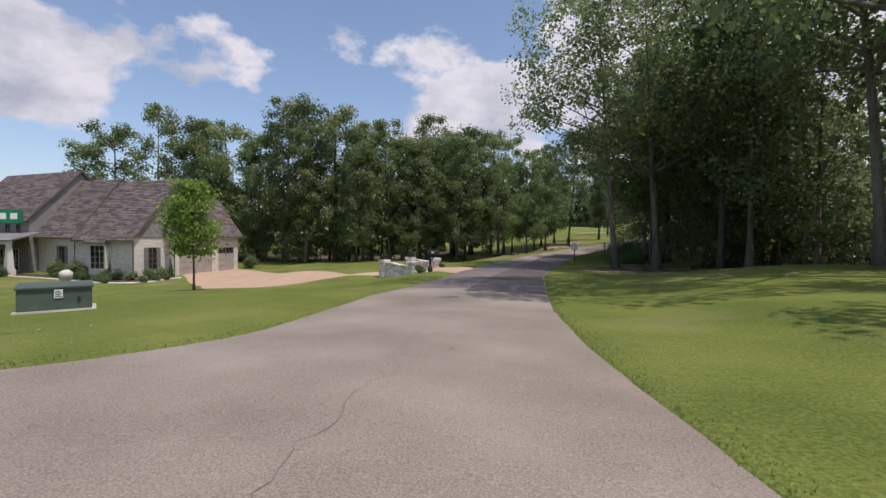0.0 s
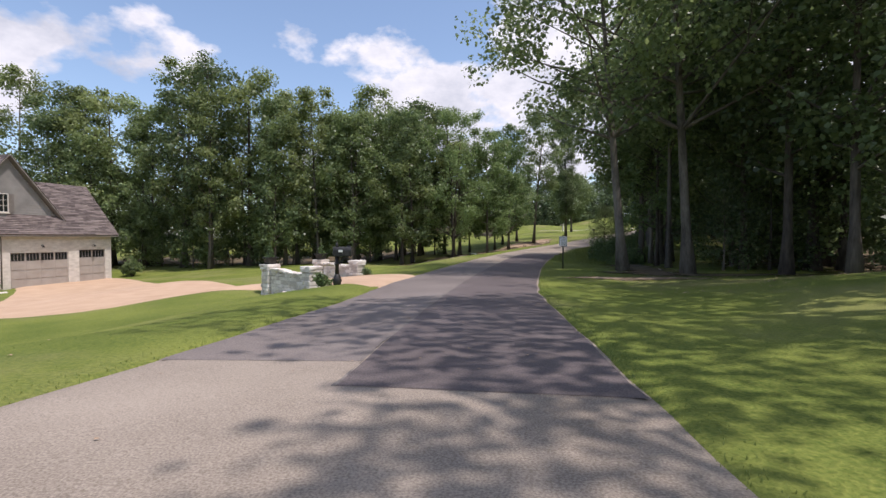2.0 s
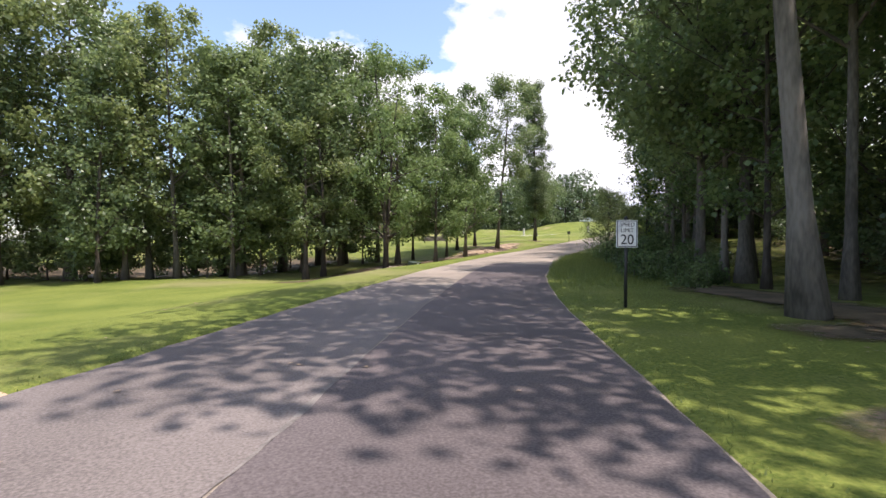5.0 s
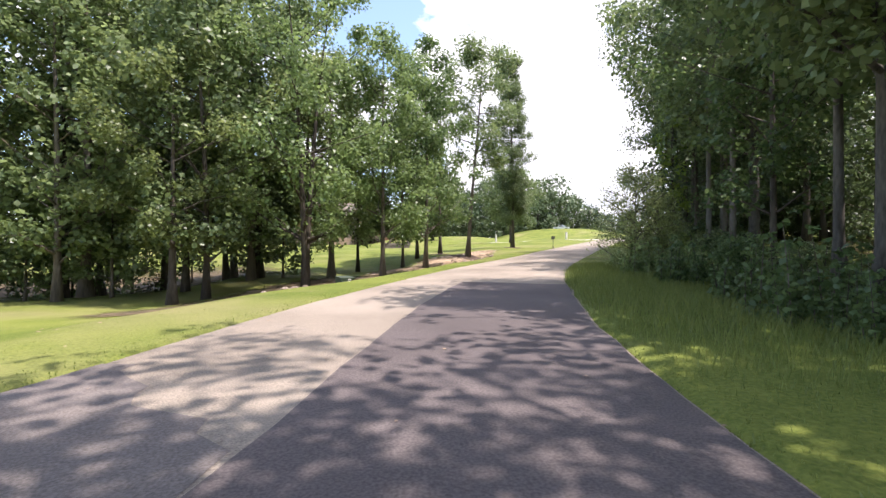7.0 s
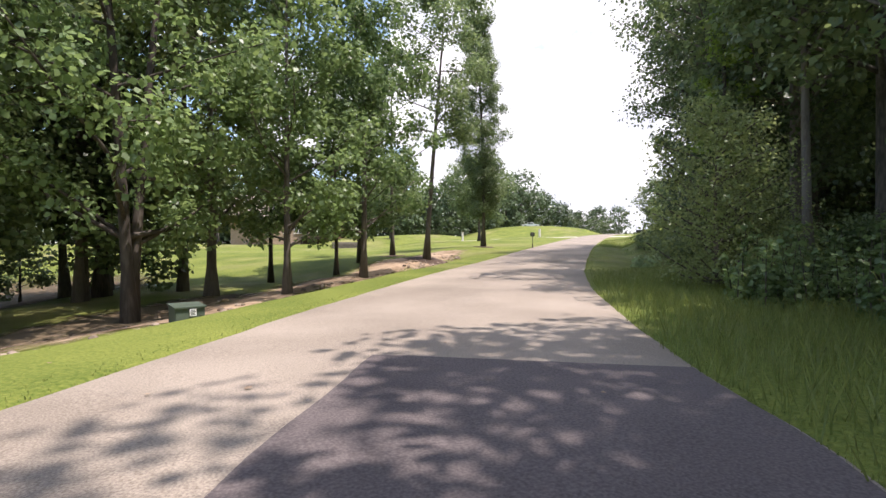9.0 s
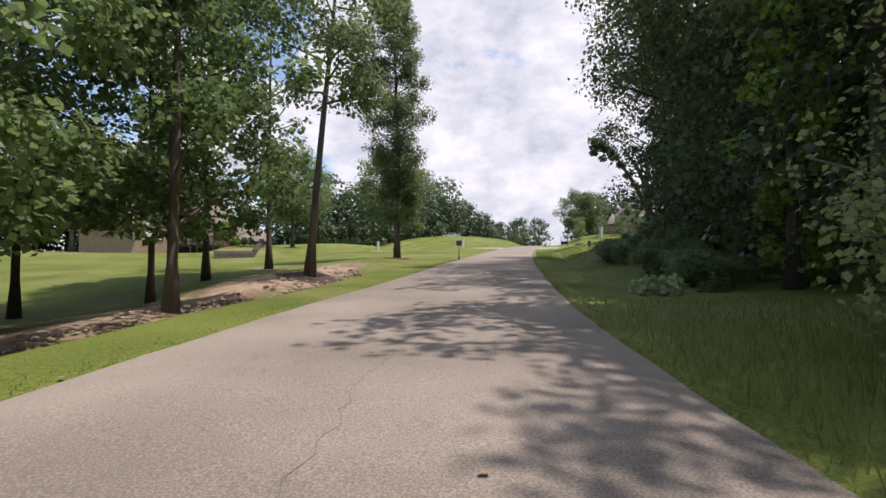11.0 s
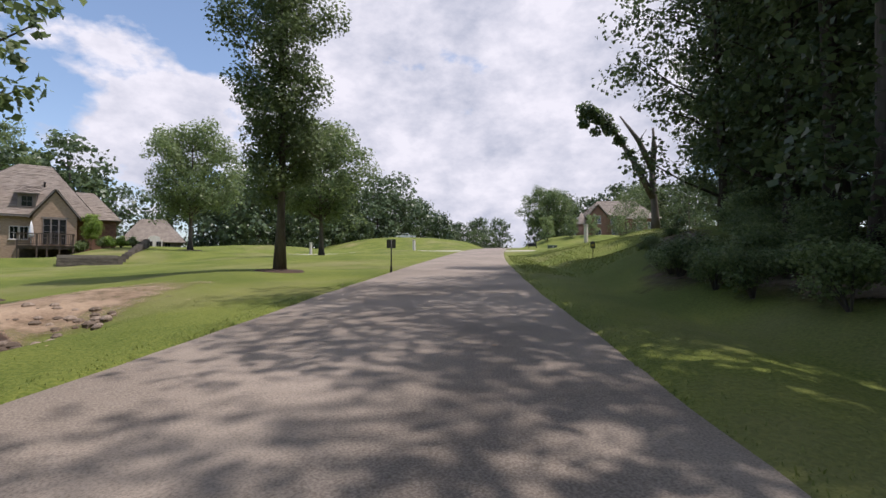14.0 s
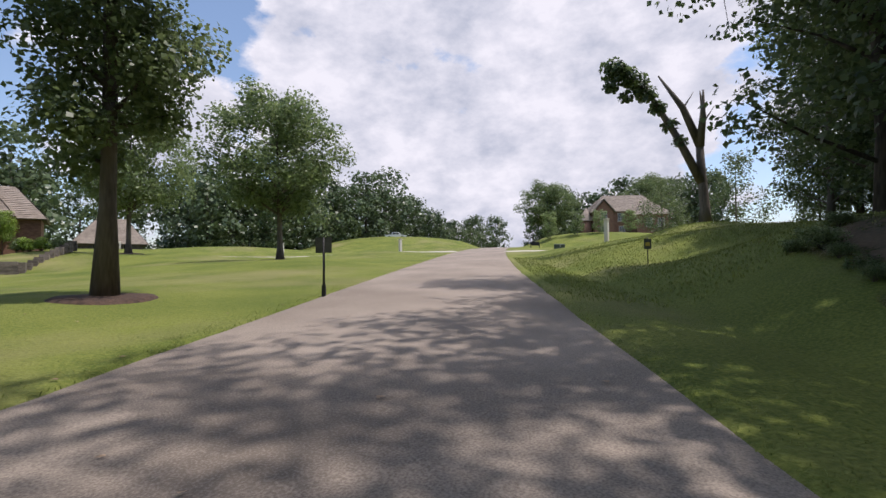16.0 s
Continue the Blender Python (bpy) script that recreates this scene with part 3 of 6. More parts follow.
def make_tree(name, seed, height, base, spread, trunk_r, leaf_count, leaf_size, leaf_mat, bark="bark", shape="oak", lean=0.0, clump=1.0, limbs=16, label="", twin=False, fill=0, sub=6):
    """A tapered trunk with limbs under a crown of leaf clumps; base is the height of the lowest limb."""
    rng = random.Random(seed)
    e = root(name, 0, 0, -60, 0, label, "tree")
    bm = bmesh.new()
    ends, rads = [], []
    for stem in range(2 if twin else 1):
        tilt = (-0.07, 0.09)[stem] if twin else 0.0
        pts, rr = [], []
        n = 9
        wx, wy = rng.uniform(-1, 1), rng.uniform(-1, 1)
        top = height * 0.88
        for i in range(n + 1):
            h = i / n
            sway = 0.022 * height * math.sin(h * 2.6 + seed) * h
            pts.append((wx * sway + (lean + tilt) * h * height, wy * sway + (0.12 if stem else 0.0), -0.25 + (top + 0.25) * h))
            flare = 1.0 + 0.75 * max(0.0, 1 - h * n / 0.9) ** 2
            rr.append(max(0.02, trunk_r * (0.75 if twin else 1) * flare * (1 - h) ** 0.75))
        tube(bm, pts, rr, 10)

        def spine(h):
            q = min(n - 1e-6, max(0.0, h * n))
            i = int(q)
            return Vector(pts[i]).lerp(Vector(pts[i + 1]), q - i)

        for k in range(limbs):
            f = (k + rng.random() * 0.8) / limbs
            if shape == "tall":
                reach = spread * 1.18 * max(0.2, math.sin(math.pi * min(1, f * 0.84 + 0.13))) ** 0.6 * rng.uniform(0.6, 1.12)
                rise = reach * rng.uniform(0.35, 0.95)
            else:
                reach = spread * 1.15 * max(0.2, math.sin(math.pi * min(1, f * 0.8 + 0.16))) ** 0.6 * rng.uniform(0.7, 1.12)
                rise = reach * rng.uniform(0.2, 0.8)
            h = min(0.97, max(base * 0.8, base + (height * 0.97 - base) * f - rise) / top)
            a = k * 2.4 + rng.uniform(-0.5, 0.5)
            o = spine(h)
            tip = o + Vector((math.cos(a) * reach, math.sin(a) * reach, rise))
            mid = o.lerp(tip, 0.5) + Vector((rng.uniform(-1, 1), rng.uniform(-1, 1), rng.uniform(-0.6, 0.3))) * reach * 0.12
            r0 = max(0.03, trunk_r * 0.42 * (1 - 0.75 * f))
            tube(bm, [o, mid, tip], [r0, r0 * 0.55, 0.015], 5, cap=False)
            for q in range(sub):
                u = rng.uniform(0.3, 1.0) if q else 1.0
                c = o.lerp(mid, u * 2) if u < 0.5 else mid.lerp(tip, u * 2 - 1)
                side = Vector((-math.sin(a), math.cos(a), 0)) * rng.choice((-1, 1))
                off = (side * rng.uniform(0.2, 1.0) + Vector((math.cos(a), math.sin(a), 0)) * rng.uniform(-0.1, 0.6) + Vector((0, 0, rng.gauss(0.1, 0.4)))) * reach * (0.42 - 0.14 * u)
                if 0 < q < (3 if sub > 3 else 2):
                    tube(bm, [c, c + off * 0.55, c + off], [r0 * 0.35, r0 * 0.2, 0.008], 3, cap=False)
                ends.append(c + off * (1.0 if q else 0.1))
                rads.append(clump * (0.78 if sub > 3 else 1.0) * rng.uniform(0.55, 1.3))
        for k in range(fill):
            h = (base + (top - base) * rng.uniform(0.02, 0.92)) / top
            a, q = rng.uniform(0, math.tau), spread * 0.62 * math.sqrt(rng.random())
            ends.append(spine(h) + Vector((math.cos(a) * q, math.sin(a) * q, rng.uniform(-0.4, 0.8))))
            rads.append(clump * (0.7 if sub > 3 else 1.0) * rng.uniform(0.7, 1.1))
        ends.append(spine(0.99))
        rads.append(clump * 0.9)
    trunk = part("trunk", bm, bark, e)
    vs, fs = leaves(ends, rads, leaf_count, leaf_size, seed)
    crown = new("crown", leaf_mesh("crown", vs, fs, leaf_mat))
    crown.parent = e
    return e


PROTO = {}


def kind_of_tree(key, *a, **kw):
    PROTO[key] = make_tree(*a, **kw)


kind_of_tree("oak1", "oak_tree", 11, 21.0, 5.0, 4.6, 0.30, 9000, 0.30, "leaf_oak", limbs=22, clump=1.5, label="tall green oak with dense uneven crown on the lawn edge")
kind_of_tree("oak2", "oak_tree", 12, 19.0, 4.2, 4.2, 0.27, 10000, 0.25, "leaf_olive", limbs=20, clump=1.45, label="mature oak with greyish olive leaves and furrowed trunk")
kind_of_tree("oak3", "oak_tree", 13, 25.0, 8.5, 5.4, 0.28, 14000, 0.2, "leaf_dark", limbs=30, clump=1.5, shape="tall", fill=16, label="tall dark woodland oak with a bare lower trunk")
kind_of_tree("tall1", "forest_tree", 14, 22.0, 5.5, 3.2, 0.20, 6600, 0.28, "leaf_dark", shape="tall", limbs=30, clump=1.3, fill=14, label="slender dark forest tree with a bare lower trunk")
kind_of_tree("tall2", "forest_tree", 15, 19.0, 2.6, 3.1, 0.17, 7000, 0.27, "leaf_oak", shape="tall", limbs=32, clump=1.25, fill=14, label="slender green forest tree among others")
kind_of_tree("tall3", "forest_tree", 16, 24.0, 5.5, 3.2, 0.22, 6600, 0.27, "leaf_olive", bark="bark_pale", shape="tall", limbs=28, clump=1.2, fill=12, lean=0.04, label="tall pale-barked forest tree with thin leaves")
kind_of_tree("gum1", "sweetgum_tree", 17, 16.5, 2.6, 2.9, 0.15, 15000, 0.185, "leaf_gum", shape="tall", limbs=26, clump=1.0, fill=26, label="bright green sweetgum with a slim dark trunk")
kind_of_tree("gum2", "sweetgum_tree", 18, 14.5, 3.4, 2.6, 0.13, 13000, 0.185, "leaf_gum", shape="tall", limbs=22, clump=1.0, fill=22, label="bright green sweetgum with a slim dark trunk")
kind_of_tree("low", "understory_tree", 19, 8.5, 1.2, 2.4, 0.09, 2900, 0.28, "leaf_oak", limbs=14, clump=1.1, label="low leafy understory tree at the woods edge")
kind_of_tree("lowdark", "understory_tree", 20, 9.5, 0.8, 2.8, 0.10, 3200, 0.21, "leaf_dark", limbs=16, clump=1.3, label="low dark understory tree in the woods")
kind_of_tree("young", "young_tree", 21, 6.8, 2.5, 1.15, 0.07, 9000, 0.14, "leaf_bright", limbs=24, clump=0.75, fill=20, label="young yellow-green tree with a thin trunk on the lawn")
kind_of_tree("far1", "distant_tree", 22, 17.0, 0.8, 4.8, 0.28, 2000, 0.74, "leaf_far", limbs=22, clump=2.5, label="distant broad green tree along the skyline")
kind_of_tree("far2", "distant_tree", 23, 14.0, 0.6, 4.4, 0.24, 1900, 0.72, "leaf_far", limbs=20, clump=2.5, label="distant rounded green tree along the skyline")
# the backlit look of this crown is put into its darker leaf colour
kind_of_tree("elm", "shade_tree", 24, 26.0, 4.0, 1.9, 0.185, 64000, 0.13, "leaf_dark", limbs=60, clump=1.0, shape="tall", fill=90, label="very tall shade tree with a thick dark trunk")
kind_of_tree("round", "shade_tree", 25, 14.5, 5.0, 4.3, 0.24, 22000, 0.24, "leaf_oak", limbs=36, clump=1.6, fill=44, label="round-headed shade tree standing on open lawn")
kind_of_tree("twin", "twin_trunk_tree", 26, 18.0, 3.2, 3.6, 0.24, 16000, 0.19, "leaf_gum", limbs=14, clump=1.2, twin=True, label="leafy tree with two dark trunks from one base")
kind_of_tree("spread", "spreading_oak", 27, 22.0, 7.5, 6.3, 0.29, 9500, 0.28, "leaf_oak", bark="bark_pale", limbs=28, clump=1.5, label="wide-spreading tall oak at the woods edge")
kind_of_tree("high", "high_crowned_oak", 28, 22.0, 9.0, 3.4, 0.2, 13000, 0.2, "leaf_oak", limbs=18, clump=1.3, lean=0.05, label="high-crowned oak with a long bare trunk")
kind_of_tree("bare", "sparse_tree", 29, 19.0, 6.0, 2.6, 0.17, 1300, 0.28, "leaf_oak", limbs=18, clump=0.8, shape="tall", label="slender half-bare tree with dead upper branches")
kind_of_tree("edge", "roadside_tree", 30, 15.0, 3.4, 2.8, 0.13, 7500, 0.19, "leaf_gum", limbs=26, clump=0.95, shape="tall", label="slender light green tree at the sunny woods edge")
kind_of_tree("deep1", "woodland_tree", 31, 22.0, 7.0, 3.4, 0.20, 1100, 0.7, "leaf_dark", limbs=12, clump=1.6, shape="tall", sub=3, label="forest tree deep in the shaded woods")
kind_of_tree("deep2", "woodland_tree", 32, 19.0, 5.5, 3.2, 0.17, 1100, 0.68, "leaf_oak", limbs=12, clump=1.6, shape="tall", sub=3, label="forest tree deep in the shaded woods")
kind_of_tree("edge2", "roadside_tree", 33, 20.0, 8.0, 2.6, 0.15, 7500, 0.20, "leaf_oak", bark="bark_pale", limbs=26, clump=1.0, shape="tall", fill=8, label="tall slim green tree at the woods edge")
kind_of_tree("ivy", "ivy_clad_tree", 34, 14.5, 0.6, 0.9, 0.15, 4500, 0.18, "leaf_bright", limbs=26, clump=0.6, shape="tall", label="tall trunk wrapped in bright yellow-green vine leaves")
kind_of_tree("bank", "bank_tree", 35, 26.0, 2.2, 3.7, 0.20, 15000, 0.21, "leaf_dark", limbs=40, clump=1.3, shape="tall", fill=40, label="tall dark tree leafy to its foot above the bank")
kind_of_tree("leaner", "leaning_oak", 36, 23.0, 9.5, 4.6, 0.26, 8500, 0.28, "leaf_oak", bark="bark_pale", limbs=26, clump=1.5, lean=-0.10, fill=16, label="tall leaning pale-trunked oak reaching over the lawn")
kind_of_tree("sapling", "roadside_bush", 42, 5.0, 0.5, 1.55, 0.06, 13000, 0.08, "leaf_olive", limbs=44, clump=0.7, fill=30, label="tall airy light-green bush at the roadside")
kind_of_tree("edgeoak", "spreading_oak", 41, 24.0, 9.5, 7.2, 0.25, 13000, 0.25, "leaf_oak", bark="bark_pale", limbs=32, clump=1.6, lean=-0.075, fill=20, label="wide-spreading tall oak with a long leaning trunk at the woods edge")
kind_of_tree("brush", "woodland_brush", 37, 8.0, 0.5, 3.0, 0.08, 800, 0.55, "leaf_dark", limbs=10, clump=1.5, sub=3, label="dark leafy brush in the shaded woods")
USED = set()


def plant(key, x, y, size=1.0, turn=None, label="", group="", sink=0.05):
    rng = random.Random(int(x * 131 + y * 17))
    p = PROTO[key]
    m = pose(x, y, ground_z(x, y) - sink, 0, 0, rng.uniform(0, 360) if turn is None else turn)
    if key not in USED:
        USED.add(key)
        e = p
        e.matrix_basis = m
    else:
        e = copy_thing(p, m)
    e.scale = (size, size, size * rng.uniform(0.95, 1.06))
    return tagged(e, label, "", group)


# trees that stand out, one by one
plant("edgeoak", 13.7, 37.0, 0.95, -10, "tall oak with a pale leaning trunk at the woods edge", "woods east of the road")
plant("edgeoak", 15.9, 34.6, 1.0, 30, "", "woods east of the road")
plant("oak1", 24.4, 36.4, 1.0, 60, "", "woods east of the road")
plant("leaner", 20.2, 21.4, 1.0, 0, "", "woods east of the road")
# two unseen oaks, added so their crowns shade the road and lawn
plant("edgeoak", 16.8, 16.0, 1.1, 0, "", "woods east of the road").scale = (1.4, 0.95, 1.22)
plant("spread", 15.6, 2.6, 0.85, 110, "", "woods east of the road")
plant("spread", 20.9, 48.4, 0.8, 250, "", "woods east of the road")
plant("young", -15.4, 28.8, 1.05)
plant("oak2", 1.9, 65.8, 0.72, 10, "low-crowned oak with a short thick trunk beside the road")
plant("tall3", -5.9, 78.4, 0.98, 215, "pale leaning tree with sparse leaves among the woods")
plant("tall3", -10.9, 82.8, 0.95, 30)
plant("twin", 8.0, 67.4, 1.0, 40)
plant("oak2", 9.5, 73.2, 0.8, 90)
plant("gum1", 12.6, 70.5, 1.02, 0, "", "row of trees along the road")
plant("gum1", 16.4, 74.9, 1.08, 80, "", "row of trees along the road")
plant("gum2", 15.6, 80.2, 1.0, 10, "", "row of trees along the road")
plant("gum2", 11.8, 79.8, 1.05, 150, "", "row of trees along the road")
plant("gum1", 17.6, 83.7, 1.0, 230, "", "row of trees along the road")
plant("high", 21.9, 81.7, 1.0, 340, "tall leaning oak with a long bare trunk in a mulch ring")
plant("bare", 21.1, 88.6, 1.0, 40)
plant("elm", 30.2, 90.6, 0.95, 100)
plant("round", 40.8, 115.8, 1.0, 50, "", "shade trees on the far lawn")
plant("round", 31.0, 132.8, 1.0, 190, "", "shade trees on the far lawn")


def scatter(keys, count, x0, x1, y0, y1, seed, gap, keep, size=(0.8, 1.1), group=""):
    """Trees at random in a field where keep() allows them, no closer than gap."""
    rng, got = random.Random(seed), []
    for _ in range(count * 30):
        if len(got) >= count:
            break
        x, y = rng.uniform(x0, x1), rng.uniform(y0, y1)
        if not keep(x, y) or any((x - a) ** 2 + (y - b) ** 2 < gap * gap for a, b in got):
            continue
        got.append((x, y))
        plant(rng.choice(keys), x, y, rng.uniform(*size), None, "", group)


def right_woods(x, y):
    s, d = road_sd(x, y)
    if s < 12 or s > 112:
        return False
    edge = np.interp(s, [12, 25, 36, 42, 50, 60, 75, 84, 92, 100, 106, 112], [24, 19, 10.5, 12.0, 14.5, 16.5, 16.0, 13.0, 13.0, 20, 24, 30])
    return edge < d < edge + 40


def left_woods(x, y):
    """The wood beyond the garage and the hollow."""
    return y > 66 + max(0.0, -x - 10) * 0.12 and x < 8 - (y - 70) * 0.5 and x > -75 and not (-60 < x < -22 and y < 74)


def set_back(x, y):
    s, d = road_sd(x, y)
    return right_woods(x, y) and d > 20


scatter(["tall1", "tall2", "tall1", "tall1", "tall2"], 20, 10, 60, 12, 100, 5, 3.3, lambda x, y: right_woods(x, y) and road_sd(x, y)[1] < 21, (0.85, 1.1), "woods east of the road")
scatter(["deep1", "deep2"], 32, 20, 75, 5, 100, 35, 3.0, set_back, (0.6, 0.85), "woods east of the road")
scatter(["brush"], 46, 18, 65, 12, 92, 41, 2.6, lambda x, y: right_woods(x, y) and road_sd(x, y)[1] > 17, (0.7, 1.1), "brush east of the road")
scatter(["lowdark", "low", "lowdark"], 20, 14, 60, 30, 92, 6, 2.4, lambda x, y: right_woods(x, y) and road_sd(x, y)[1] < 22, (0.6, 1.0), "undergrowth east of the road")
scatter(["tall1", "tall2", "tall3", "oak2", "tall2"], 18, -45, 5, 66, 80, 7, 4.0, left_woods, (0.9, 1.1), "woods behind the garage")
scatter(["deep2", "deep1"], 30, -75, 5, 74, 125, 27, 4.0, left_woods, (0.6, 0.85), "woods behind the garage")
scatter(["low", "lowdark", "low"], 18, -45, 2, 68, 85, 8, 3.0, left_woods, (0.7, 1.0), "undergrowth behind the garage")
scatter(["far1", "far2"], 12, -90, -40, -10, 60, 12, 7.0, lambda x, y: x < -55, (0.8, 1.1), "distant woods")
# the belt of woods that closes the view
rng = random.Random(15)
for row in range(2):
    b = -40.0 + row * 1.3
    while b < 66:
        r = np.interp(b, [-34, -15, 0, 14, 24, 32, 44, 56, 66, 84], [92, 92, 98, 112, 128, 150, 155, 140, 118, 100]) + row * 9 + rng.uniform(-4, 4)
        x, y = 30 + r * math.sin(radians(b)), 78 + r * math.cos(radians(b))
        s_, d_ = road_sd(x, y)
        if abs(d_) > 6 and not (18 < x < 42 and 155 < y < 190) and not (100 < x < 132 and 118 < y < 158) and not (80 < x < 102 and 172 < y < 196):
            plant(rng.choice(("far1", "far2") if b > -8 or row == 0 else ("deep1", "deep2")), x, y, rng.uniform(0.8, 1.25) * np.interp(b, [-5, 5, 18, 27, 31, 35, 42, 46, 52, 58, 62], [1.0, 1.15, 1.1, 1.2, 1.1, 0.72, 0.72, 1.1, 1.1, 0.9, 1.0]), None, "", "distant woods")
        b += rng.uniform(2.2, 3.4)

for k in range(40):
    b = -10 + k * 1.85
    r = np.interp(b, [-34, -15, 0, 14, 24, 32, 44, 56, 66, 84], [92, 92, 98, 112, 128, 150, 155, 140, 118, 100]) - 5
    x, y = 30 + r * math.sin(radians(b)), 78 + r * math.cos(radians(b))
    if abs(road_sd(x, y)[1]) > 5 and not (10 < x < 42 and 130 < y < 190) and not (98 < x < 132 and 112 < y < 158) and not (80 < x < 102 and 172 < y < 196):
        plant("brush", x, y, 0.9, None, "dense low greenery under the distant trees", "distant woods")


# ---- buildings ----
def slab(bm, a, b, c, d, t):
    """A sloping roof plane with thickness t, through four corners."""
    p = [Vector(v) for v in (a, b, c, d)]
    nrm = (p[1] - p[0]).cross(p[3] - p[0]).normalized() * t
    if nrm.z < 0:
        nrm = -nrm
    lo, hi = [bm.verts.new(v) for v in p], [bm.verts.new(v + nrm) for v in p]
    bm.faces.new(lo[::-1])
    bm.faces.new(hi)
    for i in range(4):
        j = (i + 1) % 4
        bm.faces.new((lo[i], lo[j], hi[j], hi[i]))


def shingles(bm, a, b, c, d, course=0.26):
    """Overlapping courses on a roof plane; a to b is the eave and d to c the ridge."""
    a, b, c, d = (Vector(v) for v in (a, b, c, d))
    n = max(3, int((d - a).length / course))
    nrm = (b - a).cross(d - a).normalized()
    if nrm.z < 0:
        nrm = -nrm
    for i in range(n):
        f, g = i / n, min(1.0, (i + 1.15) / n)
        l0, r0, l1, r1 = a.lerp(d, f), b.lerp(c, f), a.lerp(d, g), b.lerp(c, g)
        m = max(1, int((r0 - l0).length / 1.1))
        off = (i * 0.37) % 1.0
        cuts = [0.0] + [min(1.0, max(0.0, (k + off) / m)) for k in range(m)] + [1.0]
        cuts = sorted(set(round(q, 4) for q in cuts))
        for u, v in zip(cuts, cuts[1:]):
            lift = nrm * (0.055 + 0.012 * ((i * 7 + int(u * 97)) % 3))
            q = [l0.lerp(r0, u) + lift, l0.lerp(r0, v) + lift, l1.lerp(r1, v) + nrm * 0.02, l1.lerp(r1, u) + nrm * 0.02]
            w = [bm.verts.new(p) for p in q] + [bm.verts.new(q[0] - lift * 0.8), bm.verts.new(q[1] - lift * 0.8)]
            bm.faces.new(w[:4])
            bm.faces.new((w[4], w[5], w[1], w[0]))


def roof_plane(parent, a, b, c, d, material="shingle", trim="trim", thick=0.16, course=0.26):
    bm = bmesh.new()
    slab(bm, a, b, c, d, thick * 0.6)
    base = part("roof", bm, trim, parent)
    bm = bmesh.new()
    n = (Vector(b) - Vector(a)).cross(Vector(d) - Vector(a)).normalized()
    n = -n if n.z < 0 else n
    shingles(bm, *[Vector(v) + n * thick * 0.6 for v in (a, b, c, d)], course=course)
    part("shingle_layer", bm, material, base)
    return base


def gable_wall(bm, pts, t):
    """An upright wall from its outline, t thick along the given way."""
    lo = [bm.verts.new(p) for p in pts]
    hi = [bm.verts.new(Vector(p) + Vector(t)) for p in pts]
    bm.faces.new(lo)
    bm.faces.new(hi[::-1])
    for i in range(len(pts)):
        j = (i + 1) % len(pts)
        bm.faces.new((lo[j], lo[i], hi[i], hi[j]))
    bmesh.ops.recalc_face_normals(bm, faces=bm.faces)


def window(parent, x, y, z, w, h, turn, cols=2, rows=3, shutters=False, trim="cream", shutter_mat="trim", sill=True):
    """A window set on a wall: its local -y looks out."""
    e = part("window", boxes((-w / 2 - 0.07, -0.06, -0.07, -w / 2, 0.02, h + 0.07), (w / 2, -0.06, -0.07, w / 2 + 0.07, 0.02, h + 0.07),
                             (-w / 2, -0.06, h, w / 2, 0.02, h + 0.07), (-w / 2, -0.06, -0.07, w / 2, 0.02, 0)), trim, parent)
    e.matrix_basis = pose(x, y, z, 0, 0, turn)
    part("pane", boxes((-w / 2, -0.02, 0, w / 2, 0.0, h)), "glass", e)
    bars = [(-w / 2 + w * k / cols - 0.015, -0.045, 0, -w / 2 + w * k / cols + 0.015, -0.02, h) for k in range(1, cols)]
    bars += [(-w / 2, -0.042, h * k / rows - 0.015, w / 2, -0.022, h * k / rows + 0.015) for k in range(1, rows)]
    if bars:
        part("muntin", boxes(*bars), trim, e)
    if sill:
        part("sill", boxes((-w / 2 - 0.14, -0.12, -0.16, w / 2 + 0.14, 0.02, -0.075), bevel=0.01), trim, e)
    if shutters:
        for sx in (-1, 1):
            x0 = sx * (w / 2 + 0.08 + 0.21)
            part("shutter", boxes((x0 - 0.2, -0.05, -0.05, x0 + 0.2, 0.0, h + 0.05), *[(x0 - 0.16, -0.065, h * k / 9, x0 + 0.16, -0.05, h * k / 9 + 0.05) for k in range(9)]), shutter_mat, e)
    return e


def lap_boards(bm, x, y0, y1, z0, z1, cut, out=0.03, step=0.24):
    """Lap siding on a wall at x looking along +x; cut(z) gives the board's ends."""
    z = z0
    while z < z1:
        a, b = cut(z + step / 2)
        a, b = max(a, y0), min(b, y1)
        if b - a > 0.1:
            v = [bm.verts.new(p) for p in ((x + out, a, z), (x + out, b, z), (x + 0.006, b, z + step), (x + 0.006, a, z + step), (x, a, z), (x, b, z))]
            bm.faces.new(v[:4])
            bm.faces.new((v[4], v[5], v[1], v[0]))
        z += step


def garage_door(parent, y0, y1, z1, x, cols):
    d = part("garage_door", boxes((x - 0.06, y0, 0.0, x, y1, z1)), "garage", parent)
    rows_, w = 4, (y1 - y0) / cols
    for r in range(rows_):
        for c in range(cols):
            a, b, lo, hi = y0 + c * w + 0.07, y0 + (c + 1) * w - 0.07, z1 * r / rows_ + 0.05, z1 * (r + 1) / rows_ - 0.05
            if r == rows_ - 1:
                pane = part("pane", boxes((x, a, lo, x + 0.012, b, hi)), "glass", d)
                part("muntin", boxes(*[(x + 0.012, a + (b - a) * k / 4 - 0.02, lo, x + 0.03, a + (b - a) * k / 4 + 0.02, hi) for k in range(0, 5)]), "trim", pane)
            else:
                part("panel", boxes((x, a, lo, x + 0.03, b, hi), bevel=0.012), "garage", d)
    return d


HZ = -3.55
house = root("garage_house", -32.6, 52.5, HZ, -21.2, "white-brick house with brown shingle gables and a two-door garage wing", "house")
